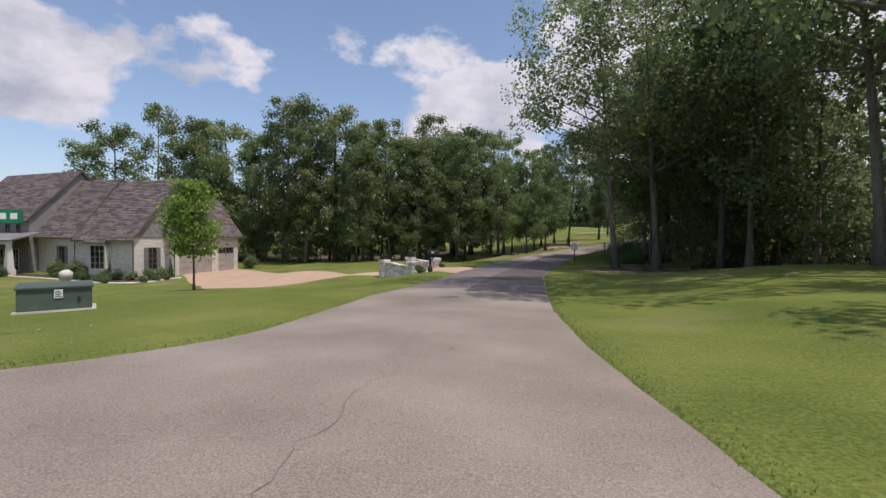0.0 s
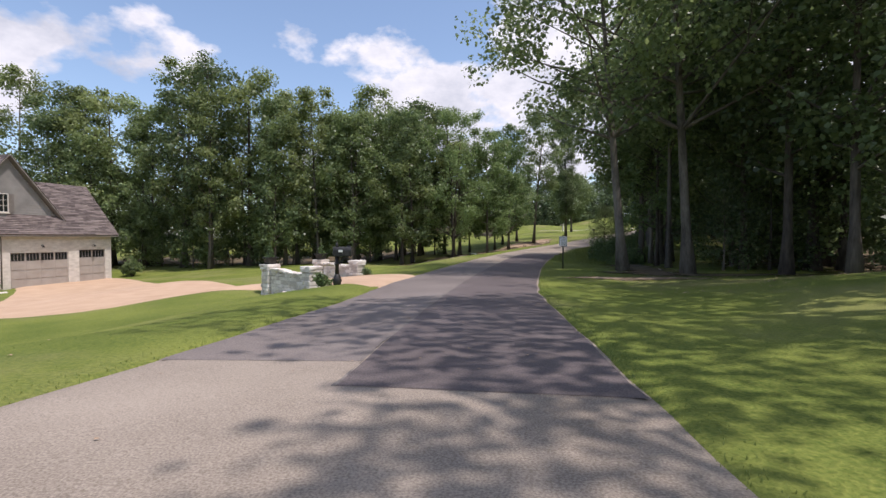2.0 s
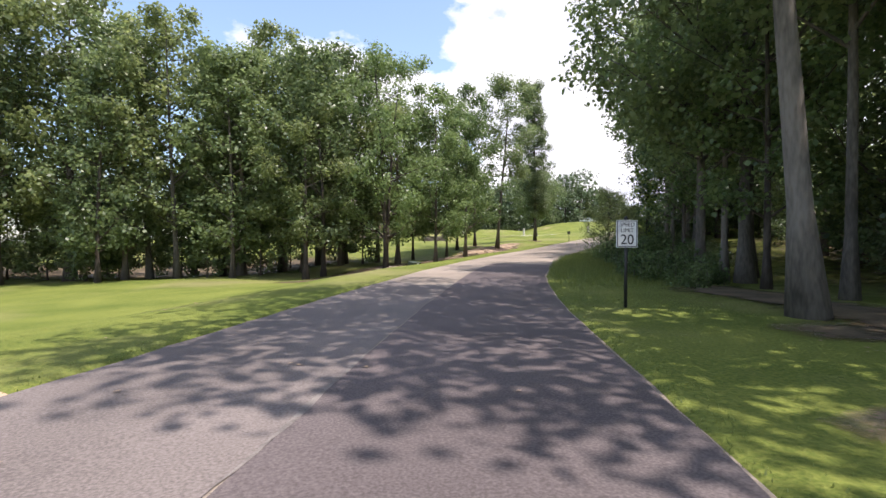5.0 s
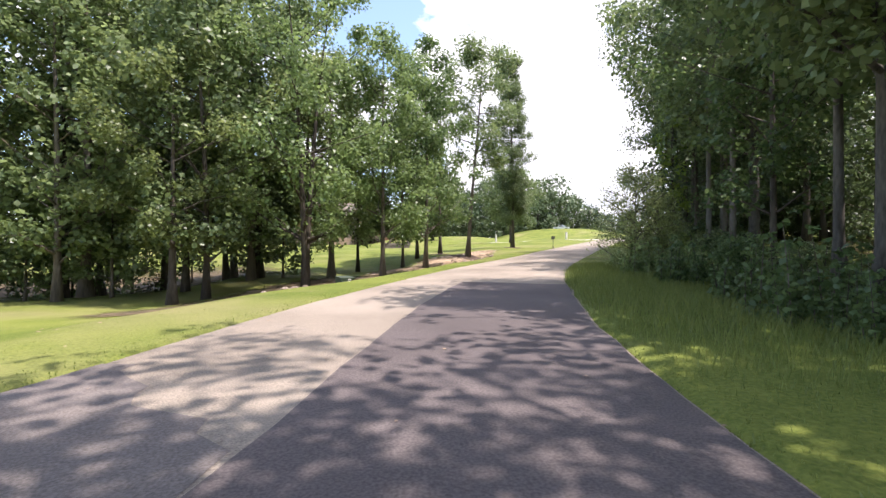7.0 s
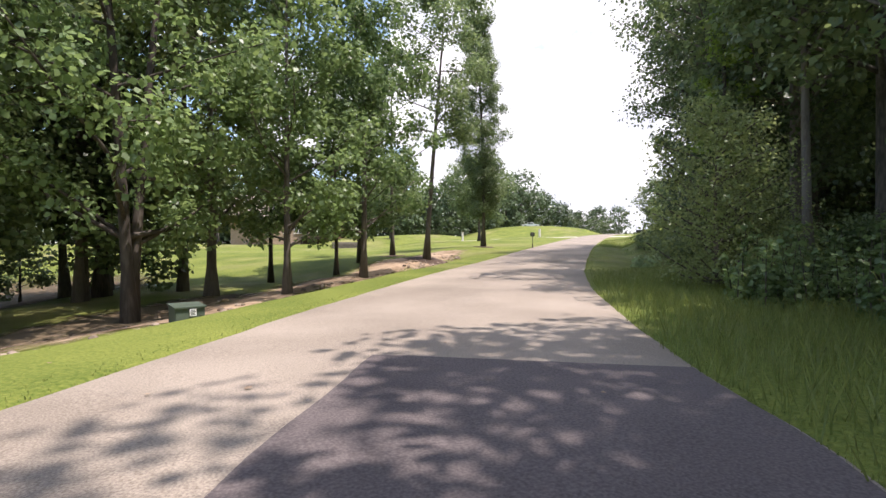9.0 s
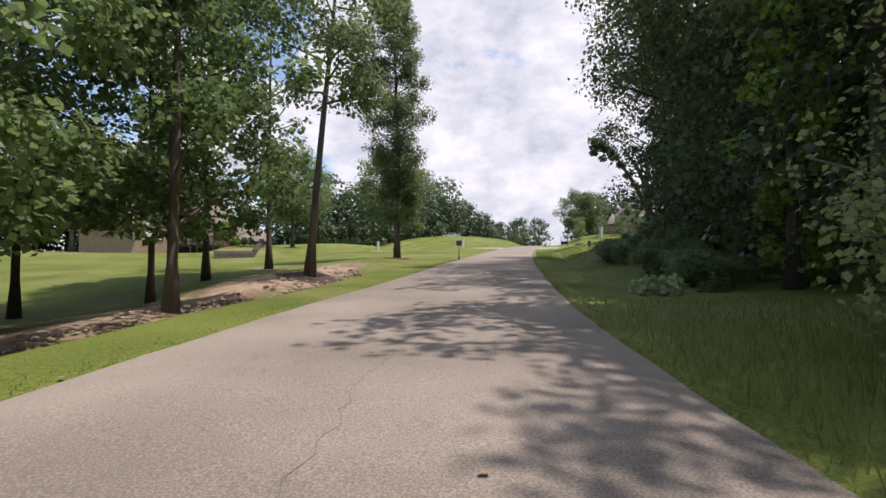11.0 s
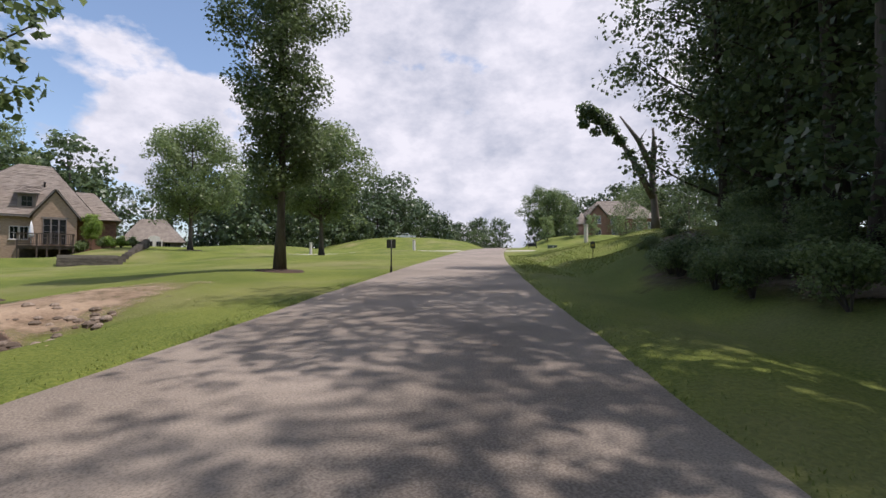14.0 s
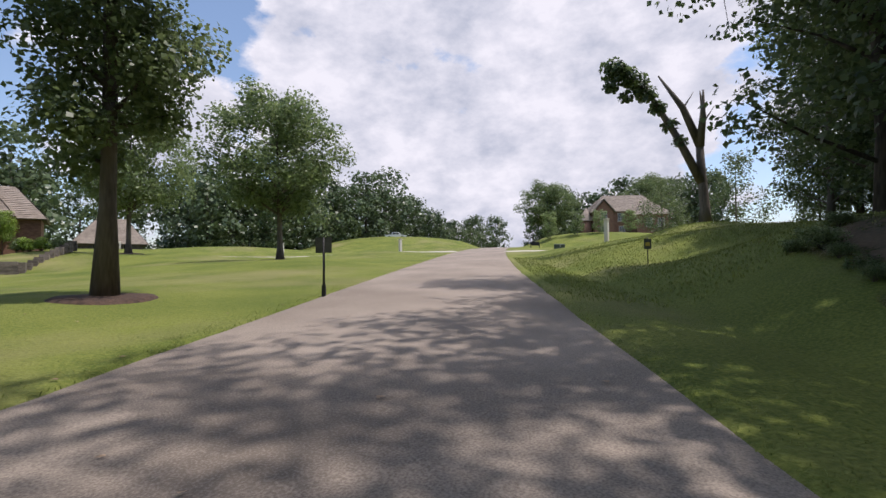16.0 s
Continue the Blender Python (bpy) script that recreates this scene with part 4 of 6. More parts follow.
# walls
bm = bmesh.new()
gable_wall(bm, [(-1, -1.5, -0.6), (-1, 9.1, -0.6), (-1, 9.1, 4.6), (-1, 3.8, 11.3), (-1, -1.5, 4.6)], (-0.3, 0, 0))
part("gable_wall", bm, "brick_white", house)
part("front_wall", boxes((-18, -1.5, -0.6, -1.3, -1.2, 4.6)), "brick_white", house)
part("back_wall", boxes((-32, 8.8, -0.6, -1.3, 9.1, 4.6)), "brick_white", house)
for r in ((-0.3, 2.5, -0.6, 0, 3.3, 4.75), (-0.3, 8.05, -0.6, 0, 9.05, 4.75), (-0.3, 11.65, -0.6, 0, 12.3, 4.75), (-0.3, 3.3, 3.1, 0, 8.05, 4.75), (-0.3, 9.05, 3.25, 0, 11.65, 4.75),
                          (-0.3, 3.3, -0.6, 0, 8.05, 0.0), (-0.3, 9.05, -0.6, 0, 11.65, 0.1)):
    part("garage_wall", boxes(r), "brick_white", house)
for r in ((-8, 12.0, -0.6, -0.3, 12.3, 4.75), (-1.0, 2.5, -0.6, -0.3, 2.8, 4.75)):
    part("garage_end_wall", boxes(r), "brick_white", house)
bm = bmesh.new()
gable_wall(bm, [(-8, 12.02, 4.75), (0, 12.02, 4.75), (-4, 12.02, 9.5)], (0, 0.26, 0))
part("garage_gable", bm, "siding", house)
bm = bmesh.new()
lap_boards(bm, -0.99, -1.5, 9.1, 4.7, 11.0, lambda z: (-1.5 + (z - 4.6) * 0.79, 9.1 - (z - 4.6) * 0.79))
part("lap_siding", bm, "siding", house)
part("trim_band", boxes((-1.0, -1.5, 4.5, -0.93, 2.5, 4.68)), "trim", house)
garage_door(house, 3.3, 8.05, 3.1, -0.12, 4)
d2 = garage_door(house, 9.05, 11.65, 3.25, -0.12, 2)
window(house, -0.96, 3.45, 6.65, 0.62, 1.5, 90, 2, 3, True, "cream")
window(house, -0.96, 0.6, 0.95, 1.0, 2.4, 90, 2, 4, True, "trim")
# roofs
for y0, z0, y1, z1 in ((-2.0, 4.15, 3.8, 11.5), (9.6, 4.15, 3.8, 11.5)):
    roof_plane(house, (-11, y0, z0), (-0.55, y0, z0), (-0.55, y1, z1), (-11, y1, z1))
    roof_plane(house, (-18, y0, z0 + 0.25), (-10.6, y0, z0 + 0.25), (-10.6, y1, z1 + 0.4), (-18, y1, z1 + 0.4))
for y0, z0, y1, z1 in ((-3.0, 6.4, 3.4, 13.2), (9.8, 6.4, 3.4, 13.2)):
    roof_plane(house, (-34, y0, z0), (-17.6, y0, z0), (-17.6, y1, z1), (-34, y1, z1))
bm = bmesh.new()
gable_wall(bm, [(-18, -2.5, -0.6), (-18, 9.3, -0.6), (-18, 9.3, 6.6), (-18, 3.4, 12.9), (-18, -2.5, 6.6)], (-0.3, 0, 0))
part("upper_gable_wall", bm, "siding", house)
bm = bmesh.new()
lap_boards(bm, -17.99, -2.5, 9.3, 5.0, 12.6, lambda z: (-2.5 + max(0, z - 6.6) * 0.93, 9.3 - max(0, z - 6.6) * 0.93))
part("lap_siding", bm, "siding", house)
part("upper_front_wall", boxes((-34, -2.5, -0.6, -18.3, -2.2, 6.6)), "siding", house)
roof_plane(house, (0.42, 1.9, 4.62), (0.42, 12.75, 4.62), (-4, 12.75, 9.75), (-4, 7.4, 9.75))
roof_plane(house, (-8.4, 12.75, 4.62), (-8.4, 7.4, 4.62), (-4, 7.4, 9.75), (-4, 12.75, 9.75))
roof_plane(house, (0.4, 1.85, 4.58), (0.4, 7.6, 4.58), (-0.98, 7.6, 6.1), (-0.98, 1.85, 6.1), course=0.24)
part("flashing", boxes((-1.02, 1.85, 6.12, -0.9, 6.6, 6.24)), "copper", house)
part("gutter", boxes((0.36, 1.85, 4.5, 0.5, 12.75, 4.62), bevel=0.02), "trim", house)
part("front_gutter", boxes((-11, -2.12, 4.0, -0.6, -1.98, 4.14), bevel=0.02), "trim", house)
for px_, py_ in ((0.06, 2.62), (-1.05, -1.6), (-11.0, -1.6)):
    b = bmesh.new()
    tube(b, [(px_, py_, 0.1), (px_, py_, 4.1), (px_ + 0.12, py_ - 0.1, 4.45)], [0.05, 0.05, 0.05], 6)
    part("downspout", b, "trim", house)
for yy in (5.7, 10.35):
    b = bmesh.new()
    tube(b, [(0, yy, 3.62), (0.16, yy, 3.78), (0.3, yy, 3.7)], [0.02, 0.02, 0.02], 6)
    tube(b, [(0.3, yy, 3.72), (0.3, yy, 3.64), (0.3, yy, 3.54)], [0.03, 0.07, 0.14], 10)
    part("barn_lamp", b, "iron", house)
# bay window, windows, porch
bay = part("bay", boxes((-7.7, -2.1, -0.4, -4.8, -1.5, 1.0), (-7.7, -2.1, 1.0, -7.5, -1.5, 3.9), (-5.0, -2.1, 1.0, -4.8, -1.5, 3.9), (-7.7, -2.1, 3.6, -4.8, -1.5, 3.9)), "cream", house)
window(bay, -6.25, -2.02, 1.0, 2.3, 2.6, 0, 3, 4, False, "cream")
roof_plane(house, (-8.0, -2.5, 3.85), (-4.5, -2.5, 3.85), (-4.7, -1.5, 4.9), (-7.8, -1.5, 4.9), course=0.24)
window(house, -13.4, -1.52, 1.2, 1.0, 2.2, 0, 2, 3, True, "trim")
for wx in (-20.0, -22.2, -24.6, -27.0):
    window(house, wx, -2.52, 4.75, 0.8, 1.3, 0, 2, 2, False, "trim", sill=False)
roof_plane(house, (-34, -6.2, 4.05), (-14.5, -6.2, 4.05), (-15.2, -2.5, 4.95), (-34, -2.5, 4.95), "copper", course=0.45)
part("porch_beam", boxes((-33.8, -6.0, 3.7, -14.8, -5.7, 4.06)), "cream", house)
part("porch_floor", boxes((-33.8, -6.2, -0.6, -14.6, -2.5, 0.12)), "concrete", house)
for cx_ in (-15.2, -18.6, -22.0, -25.6):
    b = bmesh.new()
    for z0, z1, r0, r1 in ((0.12, 0.9, 0.42, 0.42), (0.9, 3.7, 0.34, 0.2)):
        vs = [b.verts.new((cx_ + sx * r, -5.85 + sy * r, z)) for z, r in ((z0, r0), (z1, r1)) for sx, sy in ((-1, -1), (1, -1), (1, 1), (-1, 1))]
        for i in range(4):
            j = (i + 1) % 4
            b.faces.new((vs[i], vs[j], vs[4 + j], vs[4 + i]))
        b.faces.new(vs[4:])
        b.faces.new(vs[:4][::-1])
    part("porch_column", b, "cream", house)
part("porch_wall", boxes((-34, -2.62, 0.1, -18.3, -2.5, 4.1)), "trim", house)
for px_, w_ in ((-20.4, 1.1), (-23.6, 1.4)):
    window(house, px_, -2.64, 0.4, w_, 2.6, 0, 2, 4, False, "cream", sill=False)


def clump_bush(name, seed, w, h, count, size, material, label, category="shrub", cone=False):
    e = root(name, 0, 0, -60, 0, label, category)
    rng = random.Random(seed)
    b = bmesh.new()
    cs, rs = [], []
    for k in range(12):
        a, q = rng.uniform(0, math.tau), rng.uniform(0.1, 0.75)
        z = h * rng.uniform(0.25, 0.85)
        if cone:
            z = h * (k + 0.5) / 12
            q = 0.12
        tip = Vector((math.cos(a) * q * w / 2, math.sin(a) * q * w / 2, z))
        tube(b, [(0, 0, -0.1), tip * 0.5, tip], [0.025, 0.015, 0.005], 4, cap=False)
        cs.append(tip)
        rs.append(w * (0.28 if not cone else 0.5 * (1.02 - z / h)) * rng.uniform(0.8, 1.15))
    part("stem", b, "bark", e)
    vs, fs = leaves(cs, rs, count, size, seed)
    c = new("foliage", leaf_mesh("foliage", vs, fs, material))
    c.parent = e
    return e


def weed_clump(name, seed, w, h, count, size, material, label, category="weeds"):
    """A stand of upright leafy stalks of uneven height."""
    e = root(name, 0, 0, -60, 0, label, category)
    rng = random.Random(seed)
    b = bmesh.new()
    cs, rs = [], []
    for k in range(15):
        a, q = rng.uniform(0, math.tau), math.sqrt(rng.random()) * w / 2
        top = h * rng.uniform(0.45, 1.15)
        x, y, lx, ly = math.cos(a) * q, math.sin(a) * q, rng.gauss(0, 0.12), rng.gauss(0, 0.12)
        tube(b, [(x, y, -0.1), (x + lx * 0.5, y + ly * 0.5, top * 0.55), (x + lx, y + ly, top)], [0.012, 0.009, 0.003], 4, cap=False)
        for g in range(5):
            f = 0.15 + 0.85 * g / 4
            cs.append((x + lx * f, y + ly * f, top * f))
            rs.append(0.16 * (1.15 - 0.6 * f))
    part("stem", b, "bark", e)
    vs, fs = leaves(cs, rs, count, size, seed)
    c = new("foliage", leaf_mesh("foliage", vs, fs, material))
    c.parent = e
    return e


BUSH = {
    "round": clump_bush("shrub", 31, 1.2, 1.0, 1300, 0.11, "leaf_oak", "rounded green garden shrub against the house"),
    "small": clump_bush("box_shrub", 32, 0.8, 0.6, 900, 0.08, "leaf_gum", "small clipped light-green box shrub"),
    "cone": clump_bush("conical_evergreen", 33, 0.9, 2.6, 1800, 0.10, "leaf_dark", "narrow conical dark evergreen beside the house", cone=True),
    "tiny": clump_bush("potted_evergreen", 34, 0.42, 0.85, 900, 0.06, "leaf_gum", "small yellow-green conical evergreen in a planter", cone=True),
    "wild": clump_bush("roadside_bush", 35, 2.5, 3.5, 5000, 0.12, "leaf_gum", "tall leafy light-green roadside bush"),
    "weed": weed_clump("roadside_weeds", 36, 1.3, 1.2, 1300, 0.095, "leaf_gum", "rank green weeds at the edge of the woods"),
    "dark": clump_bush("woodland_bush", 37, 2.4, 2.0, 2900, 0.1, "leaf_oak", "dark leafy bush under the trees"),
    "vine": clump_bush("broad_leaved_weed", 38, 1.6, 0.55, 700, 0.17, "leaf_pale", "broad-leaved pale green weeds beside the ditch"),
    "yellow": clump_bush("yellow_shrub", 39, 1.2, 1.0, 1300, 0.11, "leaf_bright", "rounded yellow-green shrub by the brick house"),
}
BUSHED = set()


def bush(key, x, y, size=1.0, z=None, group="", label="", height=1.0):
    rng = random.Random(int(x * 77 + y * 191))
    m = pose(x, y, (ground_z(x, y) if z is None else z) - 0.02, 0, 0, rng.uniform(0, 360))
    e = BUSH[key]
    if key in BUSHED:
        e = copy_thing(e, m)
    else:
        BUSHED.add(key)
        e.matrix_basis = m
    e.scale = (size, size, size * height)
    return tagged(e, label, "", group)


def at_house(X, Y):
    a = radians(-21.2)
    return -32.6 + X * math.cos(a) - Y * math.sin(a), 52.5 + X * math.sin(a) + Y * math.cos(a)


for k, (X, Y, key, sz) in enumerate([(-2.0, -2.6, "round", 1.3), (-3.6, -2.9, "round", 1.2), (-3.7, -2.4, "cone", 0.9), (-9.0, -2.7, "round", 1.9), (-12.2, -2.7, "round", 1.8), (-0.3, -2.2, "round", 1.1),
                                   (0.2, -0.7, "round", 1.2), (0.4, 0.6, "round", 1.3), (0.3, 1.9, "cone", 1.0), (-10.5, -3.6, "round", 1.3), (-14.5, -7.0, "round", 1.3), (-16.8, -7.2, "round", 1.2), (-19.5, -7.2, "round", 1.2)]):
    gx, gy = at_house(X, Y)
    bush(key, gx, gy, sz, None, "shrubs round the garage house")
for k in range(14):
    gx, gy = at_house(-9.5 + k * 0.85, -4.3 - 0.35 * math.sin(k * 0.7)) if k < 11 else at_house(1.3 + 0.1 * k, -4.3 + (k - 10) * 1.3)
    bush("small", gx, gy, 1.15, None, "clipped shrubs along the bed")
gx, gy = at_house(0.6, 14.2)
bush("round", gx, gy, 1.9, None, "shrubs round the garage house")

near_edge = spline([(2.6, 27.4, 0), (0.5, 28.7, 0), (-1.5, 32.2, 0), (-3.8, 34.4, 0), (-7.0, 34.4, 0), (-11.0, 32.5, 0), (-15.3, 31.4, 0), (-20.0, 38.0, 0), (-25.0, 46.0, 0), (-29.2, 53.0, 0), (-31.4, 56.0, 0)], 100.0)
far_edge = spline([(3.6, 33.6, 0), (1.9, 34.6, 0), (0.2, 35.2, 0), (-2.7, 36.8, 0), (-6.5, 40.2, 0), (-10.0, 44.5, 0), (-13.5, 48.8, 0), (-18.0, 54.0, 0), (-22.0, 58.5, 0), (-25.6, 62.6, 0), (-28.2, 64.2, 0)], 100.0)


def fine(edge, n=60):
    s_ = np.linspace(0, 1, len(edge))
    return [(float(np.interp(q, s_, edge[:, 0])), float(np.interp(q, s_, edge[:, 1]))) for q in np.linspace(0, 1, n)]


vs, fs, cols_ = [], [], 16
for (ax_, ay_), (bx_, by_) in zip(fine(near_edge), fine(far_edge)):
    for j in range(cols_):
        q = j / (cols_ - 1)
        gx, gy = ax_ + (bx_ - ax_) * q, ay_ + (by_ - ay_) * q
        vs.append((gx, gy, ground_z(gx, gy) + (0.06 if 0 < j < cols_ - 1 else 0.0)))
for k in range(59):
    for j in range(cols_ - 1):
        a = k * cols_ + j
        fs.append((a, a + 1, a + cols_ + 1, a + cols_))
tagged(raw("driveway", vs, fs, "driveway", smooth=True), "broad peach-coloured aggregate concrete driveway court", "driveway", kind="structure")
drape("planting_bed", "mulch", [at_house(-21, -6.8), at_house(-14, -4.6), at_house(-7, -3.2), at_house(0.3, -2.3), at_house(1.0, 1.6)], [0.9, 1.4, 1.5, 1.4, 0.8], 0.05, "mulched planting bed along the house", "planting bed", cols=5)
drape("bed_edging", "concrete", [at_house(-21, -8.0), at_house(-10, -5.2), at_house(-2, -4.6), at_house(2.4, -3.2), at_house(2.3, 1.6)], [0.14] * 5, 0.1, "pale stone edging of the planting bed", "edging", cols=3)

# ---- stone entrance walls ----
STONES = []
for v in range(4):
    rng = random.Random(40 + v)
    bm = bmesh.new()
    box(bm, -0.5, -0.5, -0.5, 0.5, 0.5, 0.5)
    for q in bm.verts:
        q.co += Vector((rng.uniform(-1, 1), rng.uniform(-1, 1), rng.uniform(-1, 1))) * 0.055
    bmesh.ops.bevel(bm, geom=list(bm.edges), offset=0.07, segments=1, affect="EDGES")
    me = bpy.data.meshes.new("stone")
    bm.to_mesh(me)
    bm.free()
    me.materials.append(M["stone"])
    STONES.append(me)


def stone(parent, x, y, z, w, d, h, turn, rng):
    o = new("stone", rng.choice(STONES))
    o.parent = parent
    o.matrix_basis = pose(x, y, z, 0, 0, turn + rng.choice((0, 180)) + rng.uniform(-1.5, 1.5)) @ Matrix.Diagonal((w, d, h, 1))
    return o


def stone_run(parent, x0, x1, depth, top, seed, y=0.0):
    """Coursed stones filling a wall from x0 to x1, with a top that may slope."""
    rng, z = random.Random(seed), 0.0
    zmax = max(top(x0), top(x1))
    while z < zmax - 0.05:
        h = rng.uniform(0.11, 0.19)
        x = x0
        while x < x1 - 0.02:
            w = min(rng.uniform(0.2, 0.48), x1 - x)
            if x1 - x - w < 0.12:
                w = x1 - x
            if z + h * 0.5 < top(x + w / 2):
                hh = min(h, top(x + w / 2) - z)
                stone(parent, x + w / 2, y, z + hh / 2, w - 0.012, depth + rng.uniform(-0.02, 0.03), hh - 0.012, 0, rng)
            x += w
        z += h


def pier(x, y, turn, width, top, seed):
    z = ground_z(x, y) - 0.06
    height = top - z - 0.23
    e = root("stone_pier", x, y, z, turn, "whitewashed coursed-stone entrance pier with a stone cap", "pier", "entrance piers")
    part("core", boxes((-width / 2 + 0.03, -width / 2 + 0.03, -0.2, width / 2 - 0.03, width / 2 - 0.03, height - 0.02)), "mortar", e)
    stone_run(e, -width / 2, width / 2, width, lambda q: height, seed)
    rng = random.Random(seed)
    for q, (zc, ww) in enumerate(((height + 0.06, width + 0.05), (height + 0.17, width + 0.08))):
        for sx in (-1, 1):
            stone(e, sx * ww / 4, 0, zc, ww / 2, ww, 0.12, 0, rng)
    return e, z + height + 0.23


def entrance(ax, ay, bx, by, seed, top):
    """Two piers with a low sweeping wall between them, from the road inward."""
    turn = math.degrees(math.atan2(by - ay, bx - ax))
    pier(ax, ay, turn, 0.58, top, seed)
    e2, zt = pier(bx, by, turn, 0.58, top - 0.02, seed + 1)
    ln = math.hypot(bx - ax, by - ay)
    z = ground_z((ax + bx) / 2, (ay + by) / 2) - 0.1
    short = top - z - 0.2
    w = root("stone_wall", ax, ay, z, turn, "whitewashed coursed-stone wall sweeping up between two piers", "wall")
    part("core", boxes((0.3, -0.13, -0.2, ln - 0.3, 0.13, short * 0.72)), "mortar", w)
    sweep = lambda q: short * (0.84 + 0.1 * smooth(0.35, 0.75, q / ln))
    stone_run(w, 0.32, ln - 0.32, 0.34, sweep, seed + 2)
    rng = random.Random(seed + 5)
    n = 7
    for k in range(n):
        xq = 0.32 + (ln - 0.64) * (k + 0.5) / n
        stone(w, xq, 0, sweep(xq) + 0.04, (ln - 0.64) / n, 0.44, 0.09, 0, rng)
    pl = root("planter", bx, by, zt, turn, "dark square planter on a stone pier", "planter")
    bm = bmesh.new()
    vs = [bm.verts.new((sx * r, sy * r, zz)) for zz, r in ((0, 0.15), (0.26, 0.21), (0.26, 0.25), (0.32, 0.25), (0.32, 0.2), (0.24, 0.19)) for sx, sy in ((-1, -1), (1, -1), (1, 1), (-1, 1))]
    for lv in range(5):
        for i in range(4):
            j = (i + 1) % 4
            bm.faces.new((vs[lv * 4 + i], vs[lv * 4 + j], vs[lv * 4 + 4 + j], vs[lv * 4 + 4 + i]))
    bm.faces.new(vs[20:])
    bm.faces.new(vs[:4][::-1])
    part("pot", bm, "iron", pl)
    part("soil", boxes((-0.17, -0.17, 0.24, 0.17, 0.17, 0.27)), "mulch", pl)
    bush("tiny", bx, by, 1.0, zt + 0.27, "potted evergreens on the piers")


entrance(-2.06, 31.8, -4.25, 34.0, 50, -0.40)
entrance(-0.58, 35.88, -2.57, 37.4, 60, -0.36)
bush("small", -1.5, 31.1, 0.95, None, "", "low feathery green bush beside the mailbox")
bush("small", -0.1, 35.4, 0.7, None, "", "low green bush against the entrance pier")
b = bmesh.new()
for k in range(13):
    a0 = math.pi * k / 12
    for r in (0.3, 0.2):
        for yy in (-0.3, 0.3):
            b.verts.new((math.cos(a0) * r, yy, math.sin(a0) * r))
b.verts.ensure_lookup_table()
for k in range(12):
    q = [b.verts[k * 4 + i] for i in range(4)] + [b.verts[k * 4 + 4 + i] for i in range(4)]
    for f in ((0, 4, 5, 1), (2, 3, 7, 6), (0, 2, 6, 4), (1, 5, 7, 3)):
        b.faces.new([q[i] for i in f])
bmesh.ops.recalc_face_normals(b, faces=b.faces)
cul = root("culvert_mouth", -3.2, 32.75, ground_z(-3.2, 32.75) - 0.05, -45, "small pale concrete culvert arch at the foot of the stone wall", "culvert")
part("arch", b, "concrete", cul)
# a black block fills the arch in place of the shade inside
part("opening", boxes((-0.2, -0.2, -0.1, 0.2, 0.28, 0.1)), "black_paint", cul)

# ---- mailbox ----
mb = root("mailbox", -0.82, 30.1, ground_z(-0.82, 30.1), -12, "black cast-iron mailbox on an ornate post", "mailbox")
b = bmesh.new()
tube(b, [(0, 0, -0.1), (0, 0, 0.06), (0, 0, 0.12), (0, 0, 0.2), (0, 0, 0.3), (0, 0, 0.34)], [0.13, 0.13, 0.15, 0.14, 0.09, 0.07], 14)
part("base", b, "iron", mb)
b = bmesh.new()
tube(b, [(0, 0, 0.3), (0, 0, 0.62), (0, 0, 0.64), (0, 0, 0.68), (0, 0, 0.7), (0, 0, 1.02)], [0.07, 0.062, 0.09, 0.09, 0.06, 0.055], 14)
part("post", b, "iron", mb)
b = bmesh.new()
prof = [(-0.13, 0.0), (-0.13, 0.14)] + [(0.13 * math.cos(math.pi - math.pi * k / 10), 0.14 + 0.13 * math.sin(math.pi * k / 10)) for k in range(1, 10)] + [(0.13, 0.14), (0.13, 0.0)]
lo, hi = [b.verts.new((-0.1, y, 0.93 + z)) for y, z in prof], [b.verts.new((0.52, y, 0.93 + z)) for y, z in prof]
b.faces.new(lo)
b.faces.new(hi[::-1])
for i in range(len(prof)):
    j = (i + 1) % len(prof)
    b.faces.new((lo[j], lo[i], hi[i], hi[j]))
bmesh.ops.recalc_face_normals(b, faces=b.faces)
bx_ = part("box", b, "iron", mb)
part("number_plate", boxes((0.1, -0.142, 1.03, 0.24, -0.132, 1.1)), "label", bx_, "pale bars of numbers on the box")
part("flag", boxes((0.3, 0.135, 1.02, 0.33, 0.145, 1.22), (0.3, 0.135, 1.18, 0.42, 0.145, 1.24)), "iron", bx_)
part("support_plate", boxes((-0.12, -0.11, 0.9, 0.5, 0.11, 0.93), bevel=0.006), "iron", mb)
for k, (cx_, cz, r) in enumerate(((0.2, 0.8, 0.09), (0.36, 0.84, 0.06), (0.12, 0.68, 0.06))):
    b = bmesh.new()
    pts = [(cx_ + r * (1 - q / 22) * math.cos(q * 0.45), 0, cz + r * (1 - q / 22) * math.sin(q * 0.45)) for q in range(18)]
    tube(b, pts, [0.012] * 18, 6)
    part("scroll", b, "iron", mb)
b = bmesh.new()
tube(b, [(0.04, 0, 0.66), (0.16, 0, 0.74), (0.36, 0, 0.9)], [0.014] * 3, 6)
part("brace", b, "iron", mb)
b = bmesh.new()
tube(b, [(0, 0, 1.17), (0, 0, 1.24), (0, 0, 1.3), (0, 0, 1.36)], [0.03, 0.05, 0.035, 0.004], 10)
part("finial", b, "iron", mb)

mb.scale = (1.12, 1.12, 1.18)


